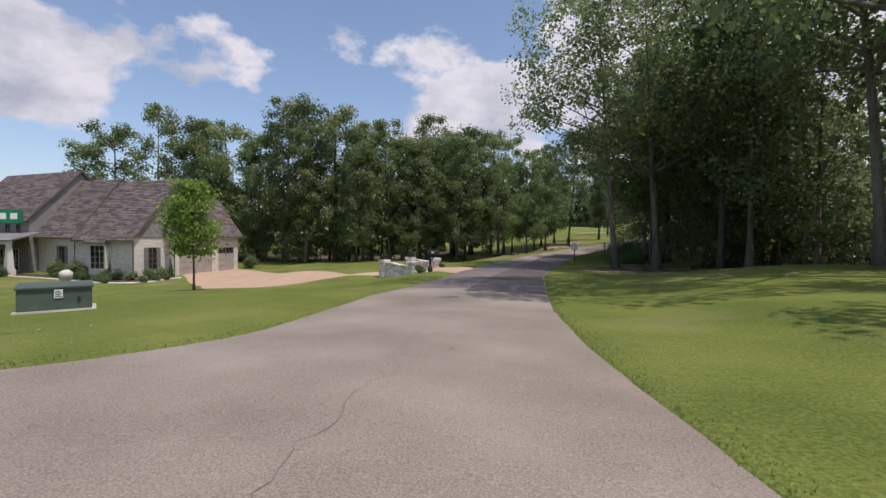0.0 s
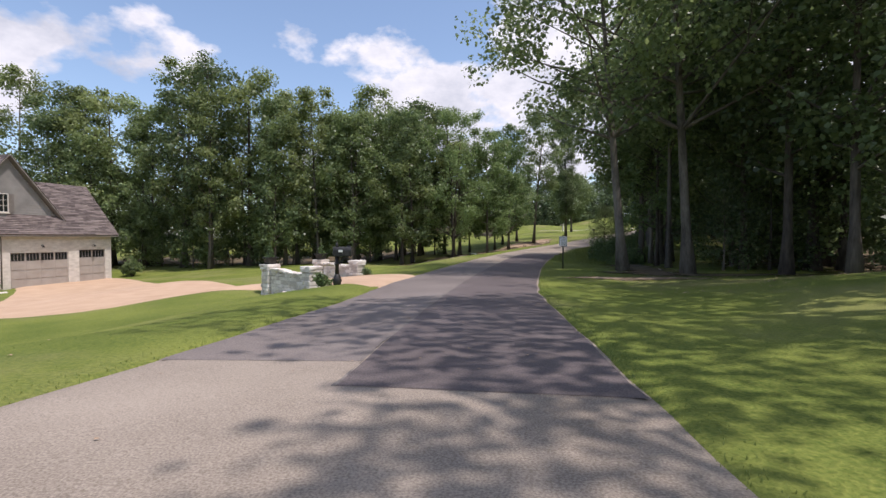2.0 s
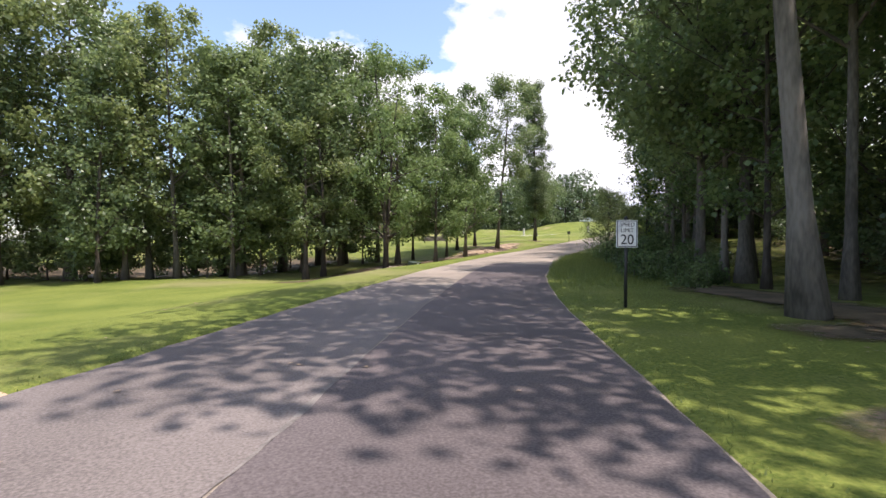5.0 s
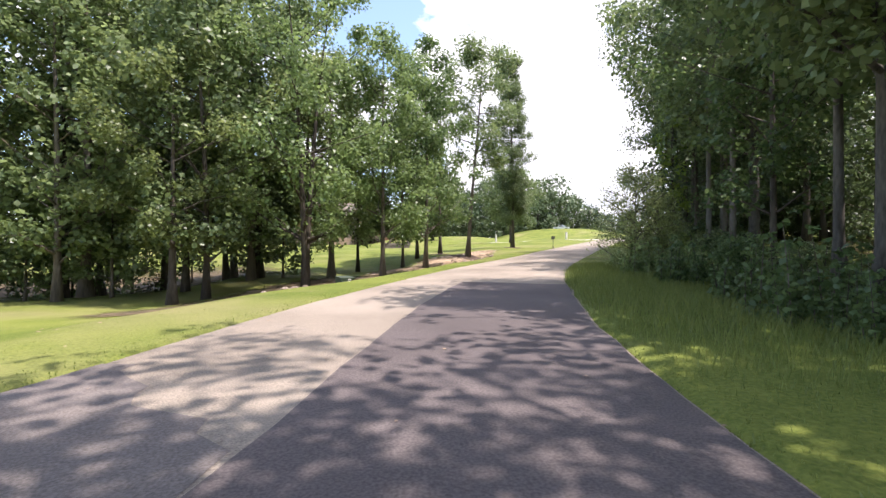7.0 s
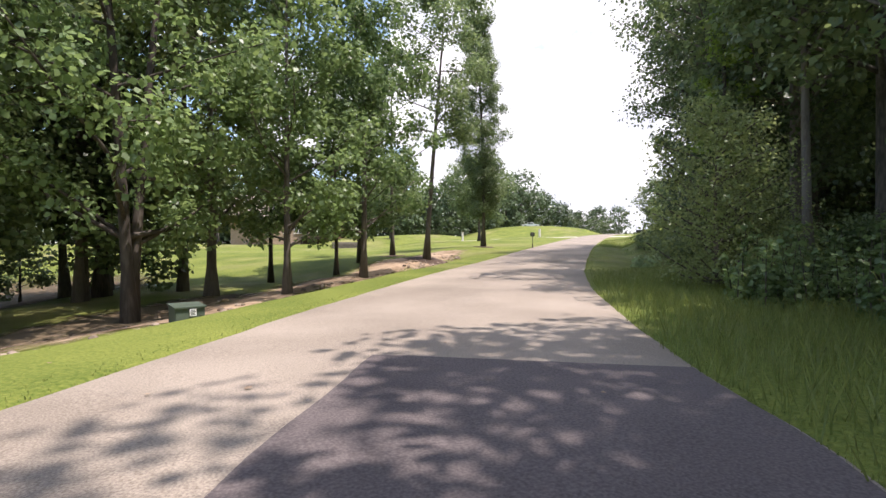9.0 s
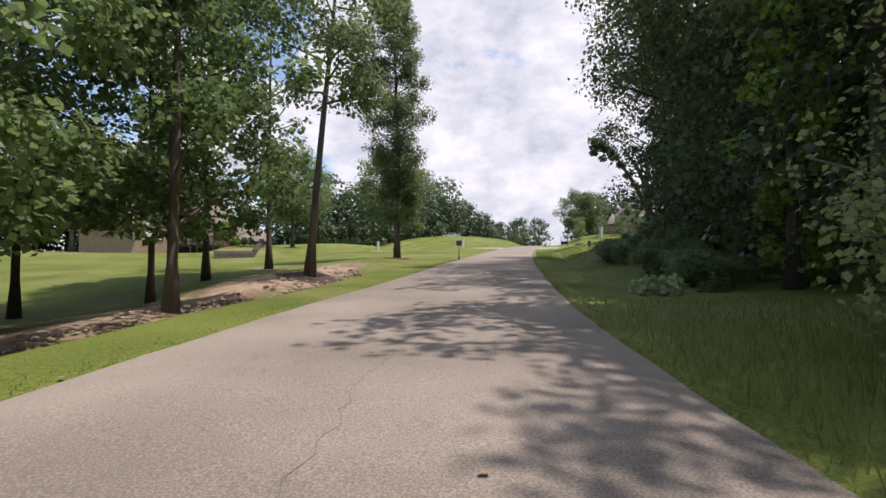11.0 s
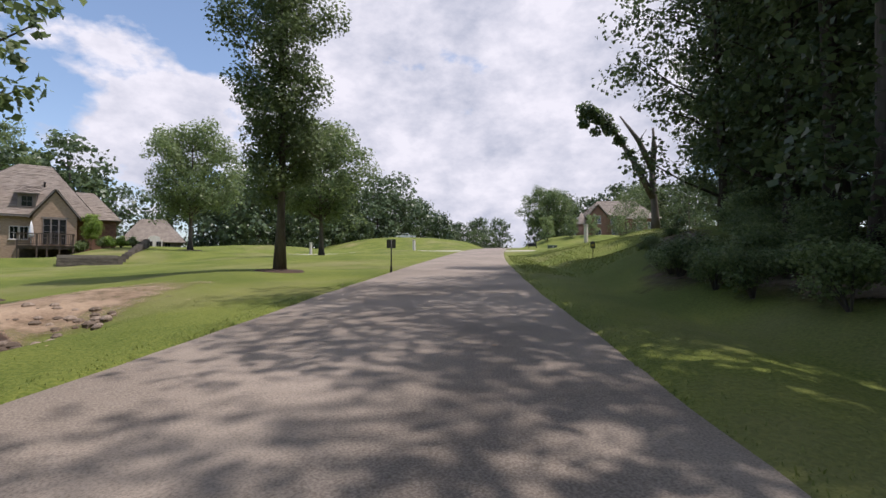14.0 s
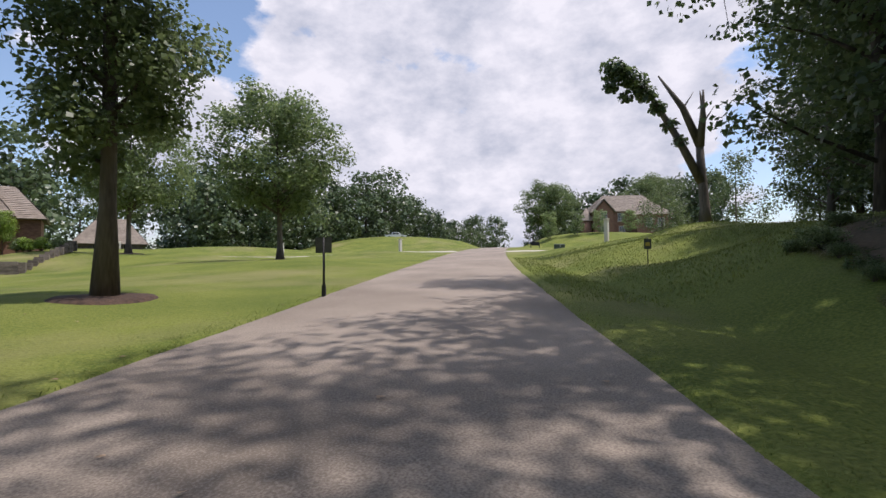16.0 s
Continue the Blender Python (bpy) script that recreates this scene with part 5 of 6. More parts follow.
def lettering(text, size, material, parent, x, y, z, rx=90, rz=0):
    cu = bpy.data.curves.new("lettering", "FONT")
    cu.body, cu.size, cu.align_x, cu.align_y, cu.extrude = text, size, "CENTER", "CENTER", 0.002
    tmp = new("lettering", cu)
    me = bpy.data.meshes.new_from_object(tmp.evaluated_get(bpy.context.evaluated_depsgraph_get()))
    bpy.data.objects.remove(tmp)
    me.materials.append(M[material])
    o = new("lettering", me)
    o.parent = parent
    o.matrix_basis = pose(x, y, z, rx, 0, rz)
    return o


def sign_post(name, x, y, turn, height, label, category="sign", r=0.035, mat="black_paint"):
    e = root(name, x, y, ground_z(x, y), turn, label, category)
    b = bmesh.new()
    tube(b, [(0, 0, -0.2), (0, 0, height)], [r, r], 8)
    part("post", b, mat, e)
    return e


# speed limit sign
sp = sign_post("speed_limit_sign", 10.9, 38.65, -8, 1.85, "white speed limit sign on a black post", "road sign")
face = part("sign_face", boxes((-0.23, -0.06, 1.27, 0.23, -0.04, 1.85), bevel=0.004), "white_metal", sp)
part("border", boxes((-0.215, -0.0635, 1.285, -0.2, -0.0605, 1.835), (0.2, -0.0635, 1.285, 0.215, -0.0605, 1.835), (-0.2, -0.0635, 1.285, 0.2, -0.0605, 1.3), (-0.2, -0.0635, 1.82, 0.2, -0.0605, 1.835)), "black_paint", face)
lettering("SPEED", 0.12, "black_paint", face, 0, -0.062, 1.75)
lettering("LIMIT", 0.12, "black_paint", face, 0, -0.062, 1.63)
lettering("20", 0.3, "black_paint", face, 0, -0.062, 1.43)
b = bmesh.new()
tube(b, [(0, 0, 1.85), (0, 0, 1.89), (0, 0, 1.94)], [0.03, 0.05, 0.005], 10)
part("finial", b, "black_paint", sp)

# square sign seen from behind, and the small ones farther on
sb = sign_post("sign_seen_from_behind", 34.55, 89.1, -38, 1.5, "dark square sign on a slim dark post beside the road", "road sign", 0.03)
part("sign_panel", boxes((-0.2, -0.02, 1.12, 0.2, 0.0, 1.5), bevel=0.004), "sign_back", sb)
part("sleeve", boxes((-0.045, -0.045, 0.0, 0.045, 0.045, 0.35), bevel=0.008), "black_paint", sb)
mk = sign_post("marker_sign", 47.3, 88.5, -50, 1.05, "small sign with a pale face on a thin post", "sign", 0.02)
part("sign_panel", boxes((-0.13, -0.03, 0.6, 0.13, -0.015, 1.0)), "sign_back", mk)
part("sticker", boxes((-0.08, -0.034, 0.72, 0.08, -0.0305, 0.86)), "yellow", mk)
for x_, y_, h_ in ((64.5, 102.9, 2.0), (58.4, 127.8, 1.6), (48.0, 141.0, 1.8)):
    wp = root("white_post", x_, y_, ground_z(x_, y_), 10, "tall white painted gate post standing on the lawn", "post", "white posts")
    part("shaft", boxes((-0.16, -0.16, -0.2, 0.16, 0.16, h_), bevel=0.02), "cream", wp)
    part("cap", boxes((-0.22, -0.22, h_, 0.22, 0.22, h_ + 0.1), bevel=0.03), "cream", wp)

# ---- utility boxes ----
def utility_box(x, y, turn, w, d, h, label):
    z = ground_z(x, y)
    e = root("utility_box", x, y, z, turn, label, "utility box")
    part("pad", boxes((-w / 2 - 0.08, -d / 2 - 0.08, -0.15, w / 2 + 0.08, d / 2 + 0.08, 0.05), bevel=0.01), "concrete", e)
    bm = bmesh.new()
    vs = [bm.verts.new(p) for p in ((-w / 2, -d / 2, 0.05), (w / 2, -d / 2, 0.05), (w / 2, d / 2, 0.05), (-w / 2, d / 2, 0.05),
                                    (-w / 2, -d / 2 + 0.03, h * 0.86), (w / 2, -d / 2 + 0.03, h * 0.86), (w / 2, d / 2, h * 0.92), (-w / 2, d / 2, h * 0.92))]
    for f in ((3, 2, 1, 0), (4, 5, 6, 7), (0, 1, 5, 4), (1, 2, 6, 5), (2, 3, 7, 6), (3, 0, 4, 7)):
        bm.faces.new([vs[i] for i in f])
    bmesh.ops.bevel(bm, geom=list(bm.edges), offset=0.015, segments=2, affect="EDGES")
    body = part("body", bm, "green_box", e)
    bm = bmesh.new()
    vs = [bm.verts.new(p) for p in ((-w / 2 - 0.03, -d / 2 - 0.02, h * 0.84), (w / 2 + 0.03, -d / 2 - 0.02, h * 0.84), (w / 2 + 0.03, d / 2 + 0.03, h * 0.93), (-w / 2 - 0.03, d / 2 + 0.03, h * 0.93),
                                    (-w / 2 - 0.03, -d / 2 - 0.02, h * 0.9), (w / 2 + 0.03, -d / 2 - 0.02, h * 0.9), (w / 2 + 0.03, d / 2 + 0.03, h), (-w / 2 - 0.03, d / 2 + 0.03, h))]
    for f in ((3, 2, 1, 0), (4, 5, 6, 7), (0, 1, 5, 4), (1, 2, 6, 5), (2, 3, 7, 6), (3, 0, 4, 7)):
        bm.faces.new([vs[i] for i in f])
    part("lid", bm, "green_box", e)
    lb = part("warning_label", boxes((-0.02, -d / 2 - 0.012, h * 0.5, 0.14, -d / 2 - 0.002, h * 0.8)), "label", body)
    part("print_bars", boxes(*[(0.0, -d / 2 - 0.015, h * (0.54 + 0.06 * k), 0.12 - 0.02 * (k % 2), -d / 2 - 0.0125, h * (0.57 + 0.06 * k)) for k in range(4)]), "black_paint", lb)
    part("latch", boxes((w * 0.3, -d / 2 - 0.03, h * 0.4, w * 0.3 + 0.05, -d / 2, h * 0.52)), "iron", body)
    return e


utility_box(-9.3, 11.2, 37, 1.38, 0.8, 0.66, "green steel transformer box with a white label on the lawn")
utility_box(9.95, 64.9, 24, 0.72, 0.72, 0.62, "low green steel utility box with a white label")
pd = root("cable_pedestal", -10.15, 12.55, ground_z(-10.15, 12.55), 0, "pale plastic cable pedestal with a domed lid", "pedestal")
b = bmesh.new()
tube(b, [(0, 0, -0.1), (0, 0, 0.7), (0, 0, 0.72), (0, 0, 0.86), (0, 0, 0.92)], [0.11, 0.11, 0.15, 0.15, 0.06], 14)
part("body", b, "cream", pd)

# street name sign at the junction
ss = sign_post("street_name_sign", -7.35, 7.6, 10, 2.06, "green street name blade on a post at the junction", "street sign", 0.03, "sign_back")
bl = part("blade", boxes((-0.45, -0.012, 1.9, 0.45, 0.012, 2.12)), "sign_green", ss)
part("letter_bars", boxes(*[(-0.36 + 0.16 * k, -0.016, 1.96, -0.26 + 0.16 * k, -0.0125, 2.06) for k in range(5)]), "label", bl)


# ---- the brick house with a deck ----
def hip_roof(parent, x0, x1, y0, y1, ze, zr, ridge, material, over=0.45, course=0.3):
    """Four sloping planes; ridge gives the ridge's ends along x at mid depth."""
    x0, x1, y0, y1 = x0 - over, x1 + over, y0 - over, y1 + over
    ym = (y0 + y1) / 2
    a, b = ridge
    roof_plane(parent, (x0, y0, ze), (x1, y0, ze), (b, ym, zr), (a, ym, zr), material, course=course)
    roof_plane(parent, (x1, y1, ze), (x0, y1, ze), (a, ym, zr), (b, ym, zr), material, course=course)
    roof_plane(parent, (x1, y0, ze), (x1, y1, ze), (b, ym + 0.01, zr), (b, ym - 0.01, zr), material, course=course)
    roof_plane(parent, (x0, y1, ze), (x0, y0, ze), (a, ym - 0.01, zr), (a, ym + 0.01, zr), material, course=course)


bh = root("brick_house", 18.4, 136.0, 2.15, 4, "tan-brick house with tall hipped roofs above a wooden deck", "house")
part("main_wall", boxes((-14, 1.6, -1.4, 1.8, 13, 4.5)), "brick_tan", bh)
part("wing_wall", boxes((1.8, 3.2, -0.6, 5.6, 9.2, 4.4)), "brick_red", bh)
bm = bmesh.new()
gable_wall(bm, [(-1.85, 0, -1.4), (1.85, 0, -1.4), (1.85, 0, 4.4), (0, 0, 7.0), (-1.85, 0, 4.4)], (0, 1.7, 0))
part("gable_bay", bm, "brick_tan", bh)
hip_roof(bh, -10.5, 3.2, 1.7, 13.3, 4.4, 10.8, (-3.6, -0.7), "shingle_tan")
hip_roof(bh, -15, -7.5, 0.4, 10, 4.4, 8.6, (-13, -9.6), "shingle_tan")
hip_roof(bh, 0.2, 5.6, 3.2, 9.2, 4.3, 7.8, (1.2, 3.4), "shingle_tan")
roof_plane(bh, (-2.15, -0.3, 4.1), (-2.15, 6.0, 4.1), (0, 6.0, 7.2), (0, -0.3, 7.2), "shingle_tan", course=0.3)
roof_plane(bh, (2.15, 6.0, 4.1), (2.15, -0.3, 4.1), (0, -0.3, 7.2), (0, 6.0, 7.2), "shingle_tan", course=0.3)
for dx_ in (-2.45, -5.9):
    dm = part("dormer", boxes((dx_ - 0.75, 1.9, 4.9, dx_ + 0.75, 4.8, 6.9)), "shingle_tan", bh)
    window(dm, dx_, 1.86, 5.45, 0.85, 1.1, 0, 2, 2, False, "trim", sill=False)
    roof_plane(bh, (dx_ - 1.05, 1.5, 6.75), (dx_ + 1.05, 1.5, 6.75), (dx_ + 1.05, 5.0, 8.0), (dx_ - 1.05, 5.0, 8.0), "shingle_tan", course=0.3)
for wx in (-0.66, 0, 0.66):
    window(bh, wx, -0.02, 1.35, 0.52, 2.65, 0, 1, 4, False, "trim", sill=False)
part("lintel", boxes((-1.15, -0.05, 4.1, 1.15, 0.0, 4.24)), "trim", bh)
for wx in (-3.4, -2.6, -5.0, -8.5):
    window(bh, wx, 1.58, 1.9, 0.62 if wx > -4 else 0.9, 1.3, 0, 2, 2, False, "cream")
part("gutter", boxes((-10.5, 1.1, 4.25, -2.2, 1.25, 4.4), bevel=0.02), "trim", bh)
b = bmesh.new()
tube(b, [(-1.15, 4.6, 7.2), (-1.15, 4.6, 8.5), (-1.15, 4.6, 8.6)], [0.1, 0.1, 0.17], 8)
part("vent_pipe", b, "iron", bh)
deck = root("deck", 18.4, 136.0, 2.15, 4, "dark-stained raised wooden deck with a railing behind the brick house", "deck")
part("floor", boxes(*[(-2.85, -2.7 + 0.245 * k, 1.0, 1.7, -2.48 + 0.245 * k, 1.08) for k in range(11)]), "deck", deck)
part("skirt", boxes((-2.8, -2.62, 0.72, 1.65, -2.56, 1.0), (-2.8, -0.2, -1.0, 1.65, -0.1, 1.0)), "deck", deck)
for px_ in (-2.8, -1.3, -0.5, 0.5, 1.6):
    part("post", boxes((px_ - 0.06, -2.66, -1.0, px_ + 0.06, -2.54, 2.3)), "deck", deck)
part("rail", boxes((-2.88, -2.7, 2.26, 1.7, -2.5, 2.34), (-2.8, -2.63, 1.2, 1.65, -2.57, 1.27)), "deck", deck)
part("side_rail", boxes((1.58, -2.5, 2.26, 1.7, -0.02, 2.34), (-2.88, -2.5, 2.26, -2.76, 1.5, 2.34)), "deck", deck)
for k in range(30):
    part("baluster", boxes((-2.72 + k * 0.145, -2.62, 1.27, -2.68 + k * 0.145, -2.58, 2.26)), "deck", deck)
um = root("patio_umbrella", 16.6, 135.0, 3.23, 0, "folded white patio umbrella standing on the deck", "umbrella")
b = bmesh.new()
tube(b, [(0, 0, 0), (0, 0, 2.6)], [0.03, 0.03], 8)
part("pole", b, "label", um)
b = bmesh.new()
tube(b, [(0, 0, 0.9), (0, 0, 1.2), (0, 0, 2.0), (0, 0, 2.55)], [0.2, 0.24, 0.15, 0.04], 10)
part("canopy", b, "label", um)
part("base", boxes((-0.25, -0.25, 0.0, 0.25, 0.25, 0.08), bevel=0.02), "iron", um)
tw = root("retaining_wall", 24.0, 123.6, 0.8, 0, "brown-grey stacked-block retaining wall stepping up the lawn", "wall")
for c_ in range(4):
    part("course", boxes((-4.2, c_ * 0.08, c_ * 0.33 - (0.5 if c_ == 0 else 0), 0.35 - c_ * 0.05, 0.5 + c_ * 0.08, c_ * 0.33 + 0.325), bevel=0.03), "block", tw)
for k in range(11):
    part("step", boxes((0.0 + 0.24 * k, 0.5 + 0.92 * k, 0.2 + 0.22 * k, 0.6 + 0.24 * k, 1.44 + 0.92 * k, 0.75 + 0.235 * k + (0.5 if k == 0 else 0.25)), bevel=0.03), "block", tw)
for x_, y_, k_ in ((23.5, 134.6, "yellow"), (24.3, 134.8, "yellow"), (22.6, 135.0, "round"), (20.6, 134.6, "round"), (20.9, 135.2, "round"), (25.4, 135.6, "round")):
    bush(k_, x_, y_, 1.25, None, "shrubs round the brick house")
plant("young", 21.6, 135.2, 0.6, 0, "small dark-leaved tree trained beside the brick house")

# ---- the small hip-roofed house beyond ----
sh = root("hip_roofed_house", 28.9, 178.0, 4.9, 0, "low house with a steep tan hipped roof and arched entry", "house")
part("wall", boxes((-4.6, -3.0, -1.5, 4.6, 5.0, 0.9)), "block", sh)
hip_roof(sh, -4.6, 4.6, -3.0, 5.0, 0.7, 5.3, (-2.0, 2.1), "shingle_tan", 0.75)
for wx in (-1.9, 2.3):
    window(sh, wx, -3.02, -0.6, 0.9, 1.3, 0, 2, 2, False, "trim", sill=False)
bm = bmesh.new()
gable_wall(bm, [(-1.2, -4.2, -1.5), (1.4, -4.2, -1.5), (1.4, -4.2, 1.2), *[(0.1 + 1.0 * math.cos(radians(q)), -4.2, 1.2 + 0.75 * math.sin(radians(q))) for q in range(0, 181, 30)], (-1.2, -4.2, 1.2)], (0, 1.4, 0))
part("entry", bm, "cream", sh)
for wx in (-0.6, 0.8):
    window(sh, wx, -4.22, -0.7, 0.7, 1.5, 0, 2, 2, False, "trim", sill=False)

# ---- the brick house with a turret ----
th = root("turreted_house", 116.0, 140.4, 8.1, -37, "red-brown brick house with steep roofs and a small turret", "house")
part("wall", boxes((-3.0, 0, -2, 12, 9, 4.6)), "brick_red", th)
bm = bmesh.new()
gable_wall(bm, [(-3.0, -1.5, -2), (1.0, -1.5, -2), (1.0, -1.5, 4.4), (-1.0, -1.5, 6.6), (-3.0, -1.5, 4.4)], (0, 1.6, 0))
part("gable_bay", bm, "brick_red", th)
roof_plane(th, (-3.4, -1.9, 4.1), (-3.4, 5, 4.1), (-1, 5, 6.9), (-1, -1.9, 6.9), "shingle_tan", course=0.4)
roof_plane(th, (1.4, 5, 4.1), (1.4, -1.9, 4.1), (-1, -1.9, 6.9), (-1, 5, 6.9), "shingle_tan", course=0.4)
hip_roof(th, -3, 12, 0, 9, 4.3, 8.4, (0.6, 9.2), "shingle_tan", 0.5, 0.4)
hip_roof(th, 5.5, 12.5, -2.5, 6, 3.4, 7.0, (8.4, 9.6), "shingle_tan", 0.4, 0.4)
part("side_wall", boxes((5.5, -2.5, -2, 12.5, 0, 3.5)), "brick_red", th)
b = bmesh.new()
tube(b, [(-4.2, 0.6, -2), (-4.2, 0.6, 2.6)], [1.2, 1.2], 12)
part("turret", b, "brick_red", th)
b = bmesh.new()
tube(b, [(-4.2, 0.6, 2.5), (-4.2, 0.6, 2.6), (-4.2, 0.6, 5.4)], [1.6, 1.55, 0.03], 12)
part("turret_roof", b, "shingle_tan", th)
for wx, wy, wz in ((-1.0, -1.52, 2.6), (3.0, -0.02, 2.4), (-1.0, -1.52, -0.6), (3.2, -0.02, -0.4), (8.0, -2.52, 1.0), (10.4, -2.52, 1.0)):
    window(th, wx, wy, wz, 1.2, 1.7, 0, 2, 3, False, "cream")


for x_, y_, sz_ in ((97.0, 139.0, 0.62), (100.5, 135.5, 0.58), (103.5, 133.0, 0.55), (109.5, 130.5, 0.55)):
    plant("low", x_, y_, sz_, None, "low light green ornamental tree on the far lawn", "ornamental trees on the far lawn")


plant("round", 118.5, 159.0, 1.2, 20, "broad full-crowned tree behind the brick house", "shade trees on the far lawn").scale = (1.35, 1.35, 1.1)
plant("round", 137.0, 143.0, 1.2, 80, "broad full-crowned tree behind the brick house", "shade trees on the far lawn").scale = (1.35, 1.35, 1.1)
for x_, y_ in ((62.2, 96.6), (65.0, 97.6)):
    plant("lowdark", x_, y_, 0.5, None, "dark leafy thicket behind the broken tree", "thicket on the bank")
for x_, y_ in ((12, 214), (22, 220), (32, 218), (42, 214), (51, 206), (2, 206)):
    plant("far1", x_, y_, 1.15, None, "", "distant woods")
plant("oak1", 8.0, 162.0, 1.0, 10, "", "distant woods")
plant("oak1", 0.0, 157.0, 1.05, 70, "", "distant woods")

# ---- parked pickups ----
def pickup(x, y, z, turn, label):
    e = root("pickup_truck", x, y, z, turn, label, "truck")
    bm = bmesh.new()
    prof = [(-2.8, 0.55), (2.75, 0.5), (2.8, 0.95), (1.35, 1.08), (0.75, 1.72), (-0.95, 1.75), (-1.15, 1.1), (-2.8, 1.08)]
    lo, hi = [bm.verts.new((a, -0.95, c)) for a, c in prof], [bm.verts.new((a, 0.95, c)) for a, c in prof]
    bm.faces.new(lo)
    bm.faces.new(hi[::-1])
    for i in range(len(prof)):
        j = (i + 1) % len(prof)
        bm.faces.new((lo[j], lo[i], hi[i], hi[j]))
    bmesh.ops.recalc_face_normals(bm, faces=bm.faces)
    bmesh.ops.bevel(bm, geom=list(bm.edges), offset=0.06, segments=2, affect="EDGES")
    body = part("body", bm, "truck_paint", e)
    for sy in (-1, 1):
        part("side_window", boxes((-0.85, sy * 0.955 - 0.012, 1.15, 0.0, sy * 0.955 + 0.012, 1.6), (0.08, sy * 0.955 - 0.012, 1.15, 0.8, sy * 0.955 + 0.012, 1.55)), "glass", body)
        for wx in (-1.75, 1.75):
            b = bmesh.new()
            tube(b, [(wx, sy * 0.98, 0.38), (wx, sy * 0.72, 0.38)], [0.38, 0.38], 18)
            w = part("tyre", b, "tyre", e)
            b = bmesh.new()
            tube(b, [(wx, sy * 1.0, 0.38), (wx, sy * 0.97, 0.38)], [0.22, 0.22], 12)
            part("rim", b, "chrome", w)
    part("bumper", boxes((2.75, -0.9, 0.45, 2.92, 0.9, 0.68), bevel=0.03), "chrome", e)
    part("tail_bumper", boxes((-2.95, -0.9, 0.45, -2.78, 0.9, 0.65), bevel=0.03), "chrome", e)
    return e


pickup(90.6, 187.4, ground_z(90.6, 187.4), -35, "white pickup truck parked on the rise")
pickup(-9.0, 121.0, ground_z(-9.0, 121.0), -20, "white pickup truck parked on a drive beyond the trees")

# ---- broken tree ----
snag = root("broken_tree", 61.0, 93.0, ground_z(61.0, 93.0), 0, "storm-broken tree with bare splintered stems and one leafy limb", "tree")
b = bmesh.new()
tube(b, [(0, 0, -0.3), (0.0, 0, 1.0), (-0.1, 0.1, 3.4), (-0.25, 0.1, 5.3)], [0.42, 0.3, 0.26, 0.22], 10)
tube(b, [(-0.2, 0.1, 4.9), (-0.75, -0.4, 6.4), (-1.2, -0.7, 8.1)], [0.28, 0.2, 0.05], 7)
tube(b, [(-0.2, 0.1, 5.0), (-0.2, -0.2, 6.8), (-0.6, -0.2, 8.3)], [0.26, 0.16, 0.03], 7)
tube(b, [(-0.2, 0.1, 5.0), (-1.4, 0.5, 7.3), (-2.7, 1.3, 9.3)], [0.28, 0.2, 0.05], 7)
tube(b, [(-0.1, 0.1, 2.6), (-1.4, 0.9, 5.5), (-2.9, 2.0, 8.6), (-4.4, 3.3, 10.0)], [0.3, 0.22, 0.14, 0.05], 7)
for p, q in (((-0.7, -0.4, 6.2), (-0.3, -0.9, 7.2)), ((-1.4, 0.5, 7.2), (-1.0, 0.0, 8.2)), ((-2.9, 2.0, 8.6), (-3.4, 2.3, 7.9))):
    tube(b, [p, q], [0.07, 0.015], 5)
part("trunk", b, "bark", snag)
vs, fs = leaves([(-4.4, 3.3, 10.0), (-3.9, 2.9, 9.6), (-3.3, 2.4, 9.1), (-2.9, 2.0, 8.3), (-2.3, 1.6, 7.4), (-1.7, 1.2, 6.3), (-1.3, 0.8, 5.2), (-4.6, 3.4, 8.9), (-3.8, 2.9, 8.2)], [0.9, 0.8, 0.8, 0.7, 0.6, 0.55, 0.5, 0.55, 0.5], 1500, 0.3, 71)
c = new("crown", leaf_mesh("crown", vs, fs, "leaf_dark"))
c.parent = snag

# ---- beds, soil and stone in the hollow ----
for x_, y_, r_ in ((30.2, 90.6, 1.05), (21.9, 81.7, 1.7), (40.8, 115.8, 1.6), (31.0, 132.8, 1.4), (21.1, 88.6, 1.2)):
    disc("mulch_ring", "mulch", x_, y_, r_, "ring of dark bark mulch round a trunk", "mulch ring")
drape("bare_soil", "straw", [along(60, -10.2), along(66, -9.4), along(72, -9.2), along(80, -8.8), along(86, -8.2), along(91, -7.2)], [1.4, 2.4, 2.9, 3.0, 2.4, 1.0], 0.03, "bare tan soil and straw beside the ditch", "bare soil", cols=11, ragged=0.45)
drape("bare_soil", "litter", [along(55.5, -13.4), along(58, -12.6), along(62, -12.0), along(67, -11.6), along(71, -11.6)], [0.5, 2.4, 3.3, 2.6, 0.9], 0.03, "brown leaf litter and straw under the roadside trees", "bare soil", step=0.5, cols=13, ragged=0.55)
drape("woodland_floor", "litter", [along(12, 34), along(30, 32), along(44, 29), along(60, 29), along(75, 30), along(86, 31)], [8, 12, 18.5, 18.5, 19, 16], 0.035, "brown leaf litter under the trees", "woodland floor", step=1.2, cols=24, ragged=0.12)
drape("woodland_floor", "litter", [(-60, 82), (-35, 84), (-15, 86), (-2, 84), (4, 76)], [9, 12, 14, 9, 4], 0.035, "brown leaf litter under the trees", "woodland floor", step=1.2, cols=20, ragged=0.2)
drape("side_drive", "concrete", [along(140, -2.6), along(139.5, -9), along(137, -22), along(133, -42)], [2.2, 1.4, 1.4, 1.4], 0.05, "pale concrete drive crossing the far lawn", "driveway", cols=5)
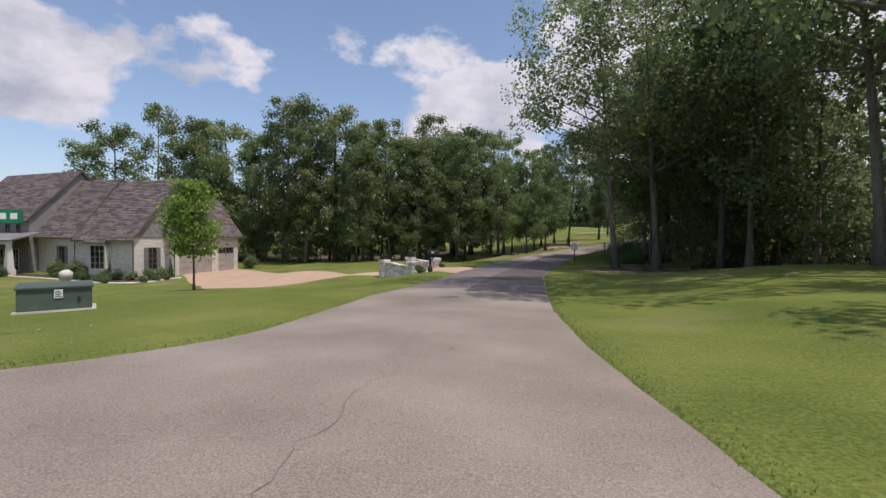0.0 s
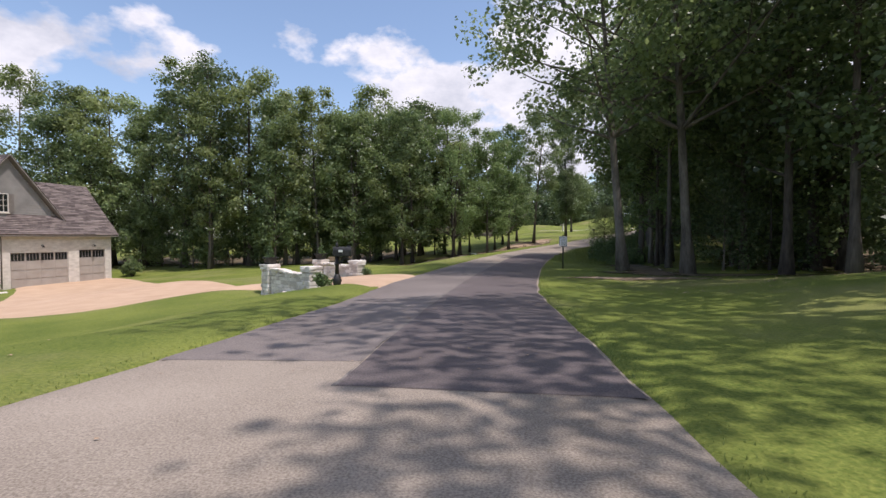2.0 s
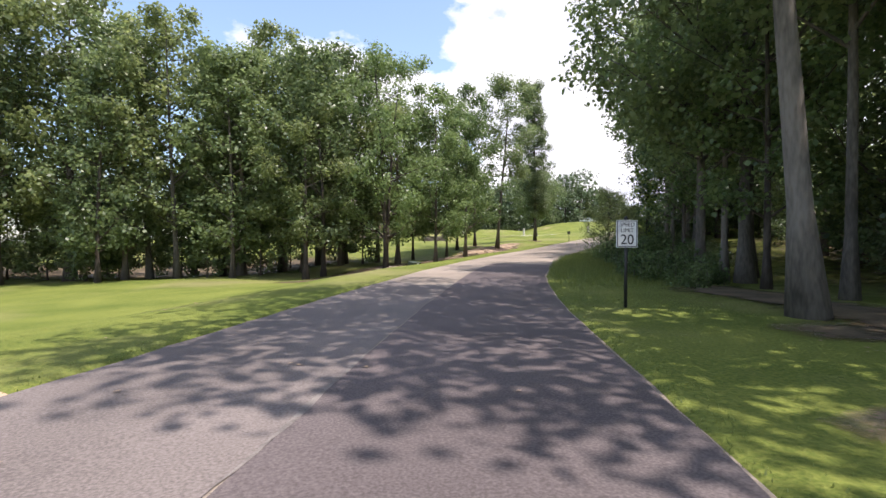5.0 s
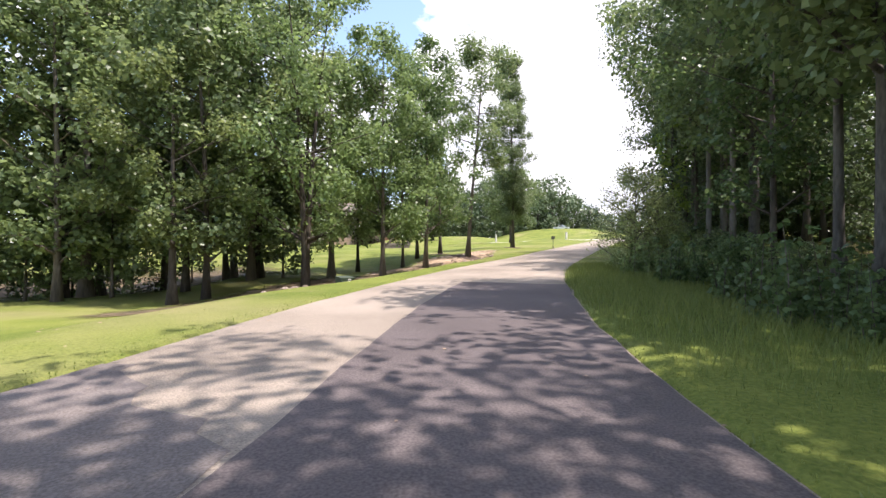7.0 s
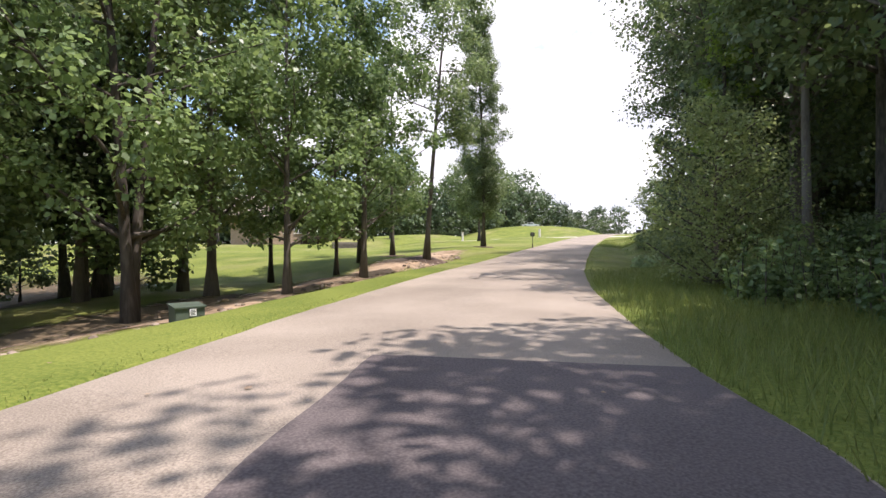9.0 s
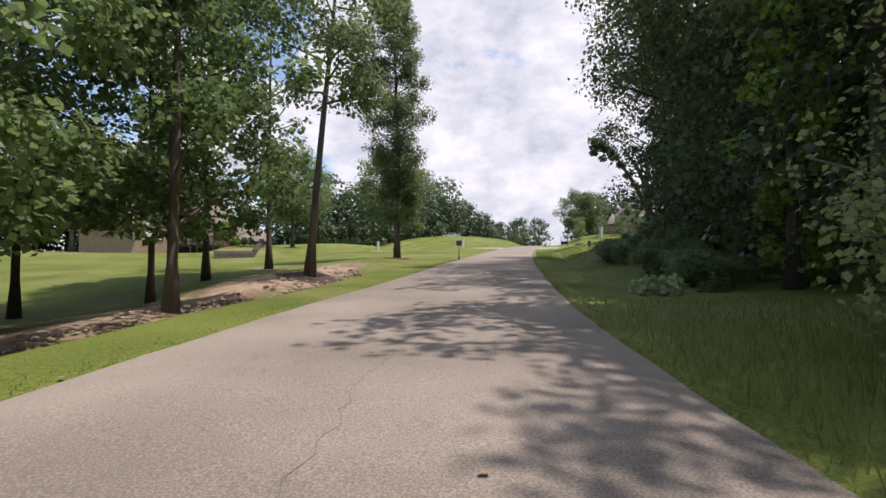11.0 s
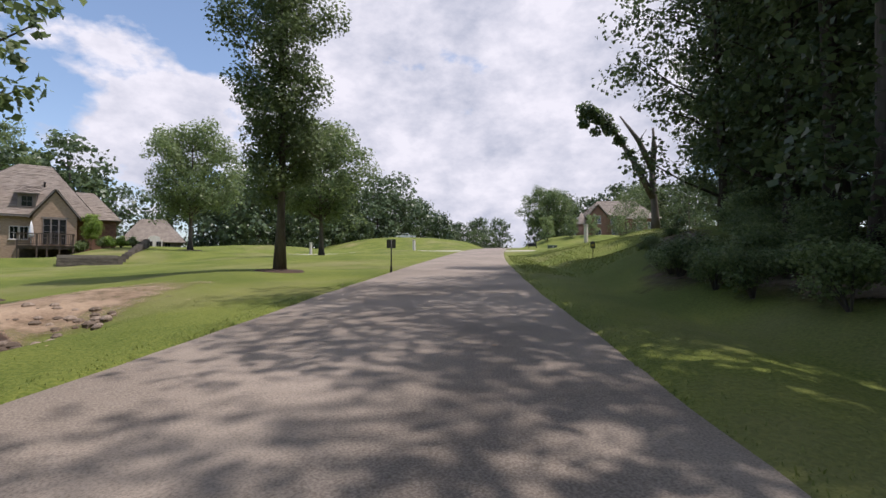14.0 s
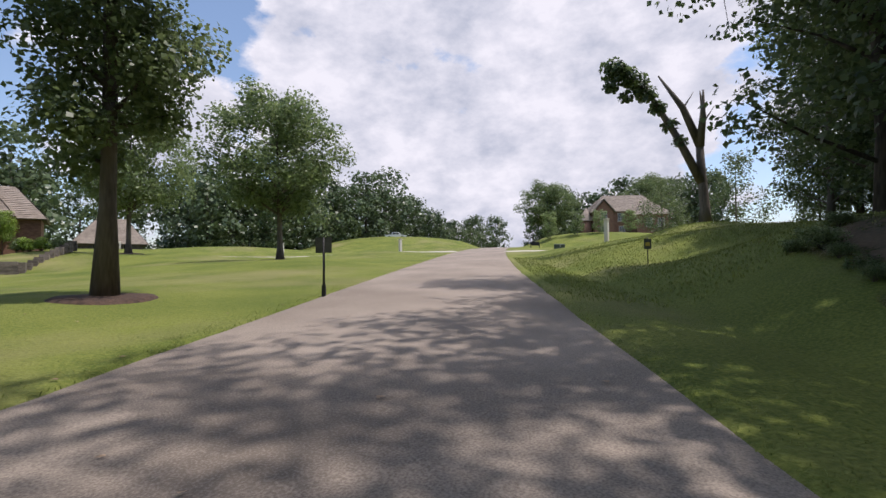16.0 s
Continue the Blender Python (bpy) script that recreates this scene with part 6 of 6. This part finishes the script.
drape("side_drive", "concrete", [along(137, 2.6), along(139, 10), along(142, 24), along(150, 44)], [2.2, 1.4, 1.4, 1.4], 0.05, "pale concrete drive crossing the far lawn", "driveway", cols=5)

rng = random.Random(77)
bm_v, bm_f = [], []
for k in range(620):
    s = rng.uniform(57, 87)
    d = -(HALF + 3.1 + abs(rng.gauss(0, 0.9)) + 0.6 * noise.noise((s * 0.3, 0, 0)))
    x, y = along(s, d)
    r = rng.uniform(0.05, 0.14)
    z = ground_z(x, y) + r * 0.25
    o = len(bm_v)
    ring = [(math.cos(a), math.sin(a)) for a in (math.tau * q / 6 + rng.uniform(-0.3, 0.3) for q in range(6))]
    for zz, sc in ((-0.5, 0.9), (0.15, 1.0), (0.55, 0.5)):
        for cx_, sy_ in ring:
            j = rng.uniform(0.8, 1.15)
            bm_v.append((x + cx_ * r * sc * j, y + sy_ * r * sc * j, z + zz * r))
    for lv in range(2):
        for q in range(6):
            bm_f.append((o + lv * 6 + q, o + lv * 6 + (q + 1) % 6, o + lv * 6 + 6 + (q + 1) % 6, o + lv * 6 + 6 + q))
    bm_f.append(tuple(o + 12 + q for q in range(6)))
tagged(raw("rip_rap", bm_v, bm_f, "rock"), "loose brown rip-rap stones lining the ditch", "stones", kind="stuff")

# small things far along the road
bn = root("bench", 84.1, 130.4, ground_z(84.1, 130.4), -40, "small dark bench swing near the drive", "bench")
part("seat", boxes((-0.7, -0.25, 0.4, 0.7, 0.25, 0.48)), "iron", bn)
part("backrest", boxes((-0.7, 0.22, 0.5, 0.7, 0.28, 1.0)), "iron", bn)
for sx in (-0.65, 0.65):
    part("leg", boxes((sx - 0.05, -0.25, -0.1, sx + 0.05, 0.28, 0.42)), "iron", bn)
    part("upright", boxes((sx - 0.04, 0.2, 0.4, sx + 0.04, 0.28, 1.9)), "iron", bn)
utility_box(76.8, 119.0, -40, 1.3, 0.7, 0.75, "dark green steel utility box at a far drive")
pp = root("drain_grate", 20.0, 121.0, ground_z(20.0, 121.0), 0, "small dark drain box sunk in the lawn", "drain")
part("frame", boxes((-0.4, -0.3, -0.1, 0.4, 0.3, 0.16), bevel=0.01), "iron", pp)

# ---- the woods edge and its undergrowth ----
rng = random.Random(91)
s = 48.5
while s < 96:
    edge = np.interp(s, [41, 50, 60, 75, 84, 92, 97], [7.6, 7.6, 7.4, 7.0, 7.4, 8.4, 10.0])
    for key, off, sz in (("weed", 0.5, 1.1) if s < 70 else ("dark", 1.2, 0.6), ("dark", 2.8, 0.95 if s < 72 else 0.7))[:1 if int(s) % 2 or s < 52 else 2]:
        x, y = along(s + rng.uniform(-0.6, 0.6), edge + off + rng.uniform(-0.5, 1.3))
        bush(key, x, y, sz * rng.uniform(0.65, 1.25), None, "undergrowth along the woods edge", "", rng.uniform(0.6, 1.1))
    if s < 66 and rng.random() < 0.8:
        x, y = along(s, edge - 0.7 + rng.uniform(-0.3, 0.3))
        bush("weed", x, y, rng.uniform(0.7, 1.3), None, "weeds along the verge")
    s += 1.5
for x_, y_, k_, sz_ in ((20.4, 51.6, "wild", 0.55), (21.0, 57.0, "weed", 1.0), (27.6, 67.2, "vine", 0.85), (28.4, 68.3, "vine", 0.7), (22.2, 55.4, "weed", 1.2)):
    bush(k_, x_, y_, sz_, None, "bushes at the roadside")
plant("sapling", 23.1, 59.8, 1.0, 0, "", "bushes at the roadside")
plant("sapling", 25.0, 60.6, 0.72, 120, "", "bushes at the roadside")
# low dark growth on the foot of the bank
for k in range(46):
    s = 75.5 + 0.48 * k
    x, y = along(s + rng.uniform(-0.4, 0.4), np.interp(s, [75, 80, 86, 92, 98], [6.6, 6.4, 6.3, 6.9, 7.8]) + 2.1 * rng.random() ** 1.4)
    bush("dark" if k % 4 else "weed", x, y, rng.uniform(0.38, 0.72) * (1.0 if s < 92 else 0.6), None, "undergrowth along the woods edge", "", rng.uniform(0.55, 0.95))
# wide-crowned trees that reach out over the verge
for k, (s, d) in enumerate([(52.3, 11.0), (54.9, 11.9), (67, 17.5), (71.5, 12.0), (77, 11.5), (84.5, 15.0), (91.0, 15.0), (81.5, 10.4), (87.5, 10.2), (92.5, 12.4)]):
    x, y = along(s, d)
    plant(("spread", "oak3", "edge2", "bank")[(0, 0, 2, 0, 0, 3, 3, 1, 1, 1)[k]], x, y, (0.95, 1.0, 1.15, 0.95, 0.9, 1.0, 0.95, 1.0, 1.05, 1.0)[k], None, "", "woods east of the road")
plant("ivy", 29.9, 65.2, 1.0, 0)
for s in np.arange(44, 90, 4.6):
    x, y = along(s, np.interp(s, [41, 50, 60, 75, 84, 92, 97], [10.2, 10.4, 10.6, 9.8, 9.8, 11, 13.5]))
    if min(math.hypot(x - 23.8, y - 60.0), math.hypot(x - 28.3, y - 67.8)) < 3.4:
        continue
    plant(("edge" if int(s * 10) % 3 == 0 else "edge2") if s < 76 else "lowdark", x, y, 1.0, None, "", "undergrowth along the woods edge")
drape("bare_soil", "straw", [(8.4, 32.4), (9.8, 32.2), (11.2, 31.4), (13.0, 31.6), (15.0, 30.6)], [0.25, 0.9, 1.3, 1.1, 0.4], 0.03, "bare brown earth and leaf litter under the oaks", "bare soil", step=0.4, cols=13, ragged=0.8)
drape("bare_soil", "litter", [(11.4, 35.6), (13.6, 35.2), (16.0, 33.2), (18.5, 32.6), (21.0, 31.6)], [0.5, 1.4, 1.5, 1.2, 0.6], 0.03, "bare brown earth and leaf litter under the oaks", "bare soil", step=0.4, cols=13, ragged=0.7)
# tall dark trees on top of the bank
for k, (x_, y_) in enumerate([(48.4, 81.8), (54.6, 79.0), (46.4, 78.4), (50.2, 79.4), (52.0, 81.8)]):
    plant("bank", x_, y_, (1.05, 0.95, 1.0)[k % 3], None, "", "woods east of the road")
for x_, y_ in ((57.4, 85.6), (55.6, 82.9), (58.6, 83.4), (60.8, 85.4), (61.5, 82.6), (63.4, 87.4)):
    plant("bank", x_, y_, 0.66, None, "", "woods east of the road")
drape("bare_soil", "litter", [along(82, 7.6), along(86, 7.7), along(90, 7.9), along(94, 8.4), along(98, 9.6)], [0.6, 1.5, 1.7, 1.6, 0.6], 0.05, "dark bare soil on the cut slope of the bank", "bare soil", step=0.4, cols=11, ragged=0.7)
drape("bare_soil", "litter", [along(35, 8.6), along(38, 8.4), along(42, 8.2), along(46, 8.4), along(50, 9.2)], [0.6, 1.8, 2.2, 2.0, 0.7], 0.035, "leaf litter on shaded ground under the trees", "bare soil", step=0.4, cols=13, ragged=0.6)
for x_, y_ in ((58.0, 79.6), (63.0, 79.0), (68.0, 84.0)):
    plant("tall1", x_, y_, 1.0, None, "", "woods east of the road")
for x_, y_ in ((51.4, 80.2), (54.0, 81.4), (60.0, 81.0), (64.0, 85.0), (58.0, 78.5), (67.5, 89.0), (70.0, 95.0), along(82, 13.0), along(88, 13.4), along(93.5, 13.6), along(98, 15.4), along(85, 16.5), along(91, 17.0)):
    plant("lowdark", x_, y_, 0.75, None, "", "undergrowth along the woods edge")
drape("bare_soil", "litter", [along(80, 11.0), along(86, 10.8), along(92, 11.6), along(96, 12.4), along(100, 13.4)], [1.6, 1.9, 2.0, 1.6, 0.6], 0.03, "brown soil and leaf litter on the bank below the woods", "bare soil", cols=11, ragged=0.4)
# the tall front rank of the wood beyond the hollow
for k, (x_, y_) in enumerate([(-7.8, 68.6), (-3.6, 70.5), (-12, 70), (-16.5, 71.5), (-20.5, 70), (-25, 73), (-1.0, 75.5), (-30, 76), (-36, 78), (-42, 79), (-49, 80), (-56, 80), (-63, 82), (4.6, 76), (7.8, 76.5), (2.2, 81)]):
    plant(("tall3", "oak1", "tall2", "oak2", "tall1")[k % 5], x_, y_, (1.18 if x_ < -9 else 0.95) * (1.08 if k % 5 == 3 else 1.0), None, "", "woods behind the garage")
    if k % 2:
        plant("low", x_ + 1.7, y_ - 1.2, 0.95, None, "", "undergrowth behind the garage")


# ---- grass blades ----
def blades(name, count, s0, s1, place, height, width, seed, label):
    r = np.random.default_rng(seed)
    vs, fs = np.zeros((count * 4, 3)), np.arange(count * 4).reshape(-1, 4)
    for k in range(count):
        s = r.uniform(s0, s1)
        x, y = along(s, place(s, r.random()))
        z = ground_z(x, y) - 0.02
        h = height(s) * r.uniform(0.55, 1.2)
        a, lean = r.uniform(0, math.tau), r.uniform(0.05, 0.5) * h
        ca, sa = math.cos(a), math.sin(a)
        b_ = r.uniform(0, math.tau)
        w = width * r.uniform(0.7, 1.3)
        vs[k * 4:k * 4 + 4] = ((x - ca * w, y - sa * w, z), (x + ca * w, y + sa * w, z), (x + lean * math.cos(b_) + ca * w * 0.3, y + lean * math.sin(b_) + sa * w * 0.3, z + h), (x + lean * 0.5 * math.cos(b_) - ca * w * 0.7, y + lean * 0.5 * math.sin(b_) - sa * w * 0.7, z + h * 0.6))
    o = new(name, leaf_mesh(name, vs, fs, "grass_blade"))
    return tagged(o, label, "grass", kind="stuff")


blades("verge_grass", 26000, 40, 74, lambda s, q: 3.1 + 4.3 * q ** 0.8, lambda s: 0.24 * smooth(45, 51, s) * (1 - 0.75 * smooth(64, 74, s)) + 0.05, 0.006, 3, "tall uncut green grass along the verge")
blades("lawn_fringe", 12000, -2, 100, lambda s, q: (right_edge(s) if q > 0.5 else -left_edge(s)) + (0.5 if q > 0.5 else -0.5) * (abs(q - 0.5) * 2) ** 2.0 * 0.8 - (0.04 if q > 0.5 else -0.04), lambda s: 0.05, 0.008, 4, "ragged fringe of grass at the asphalt edge")
blades("mown_grass", 36000, -2, 98, lambda s, q: (right_edge(s) + 6.0 * (2 * q - 1) ** 1.5) if q > 0.5 else -left_edge(s) - 6.0 * (1 - 2 * q) ** 1.5, lambda s: 0.036, 0.006, 6, "short mown grass on the roadside lawn")
blades("bank_grass", 26000, 96, 120, lambda s, q: right_edge(s) + 0.3 + 13.0 * q, lambda s: 0.085, 0.018, 8, "rough sunlit grass on the bank")


# ---- fallen leaves and crumbs on the road ----
def crumbs(name, count, s0, s1, place, size, seed, material, label):
    r = random.Random(seed)
    vs, fs = [], []
    for k in range(count):
        s = r.uniform(s0, s1)
        d = place(s, r.random())
        x, y = along(s, d)
        z = max(ground_z(x, y), np.interp(s, LINE_S, LINE[:, 2]) + 0.016 * max(0.0, HALF - abs(d)) if -left_edge(s) < d < right_edge(s) else -99) + 0.012
        a, q = r.uniform(0, math.tau), size * r.uniform(0.5, 1.4)
        o = len(vs)
        for m in range(5):
            t = a + math.tau * m / 5
            vs.append((x + math.cos(t) * q * r.uniform(0.5, 1.1), y + math.sin(t) * q * r.uniform(0.3, 0.9), z + r.uniform(0, 0.35) * q))
        vs.append((x, y, z + 0.3 * q))
        fs += [(o + m, o + (m + 1) % 5, o + 5) for m in range(5)]
    return tagged(raw(name, vs, fs, material), label, "leaves", kind="stuff")


crumbs("fallen_leaves", 130, 2, 100, lambda s, q: -left_edge(s) + (left_edge(s) + right_edge(s)) * q, 0.035, 12, "straw", "small dry leaves and crumbs lying on the road")
crumbs("fallen_leaves", 420, 0, 100, lambda s, q: right_edge(s) + 9 * q if q > 0.5 else -left_edge(s) - 7 * (0.5 - q) * 2, 0.035, 13, "straw", "small dry leaves lying on the mown grass")
crumbs("fallen_leaves", 500, 27, 40, lambda s, q: right_edge(s) + 3 + 8 * q, 0.04, 14, "straw", "small dry leaves lying on the bare earth")
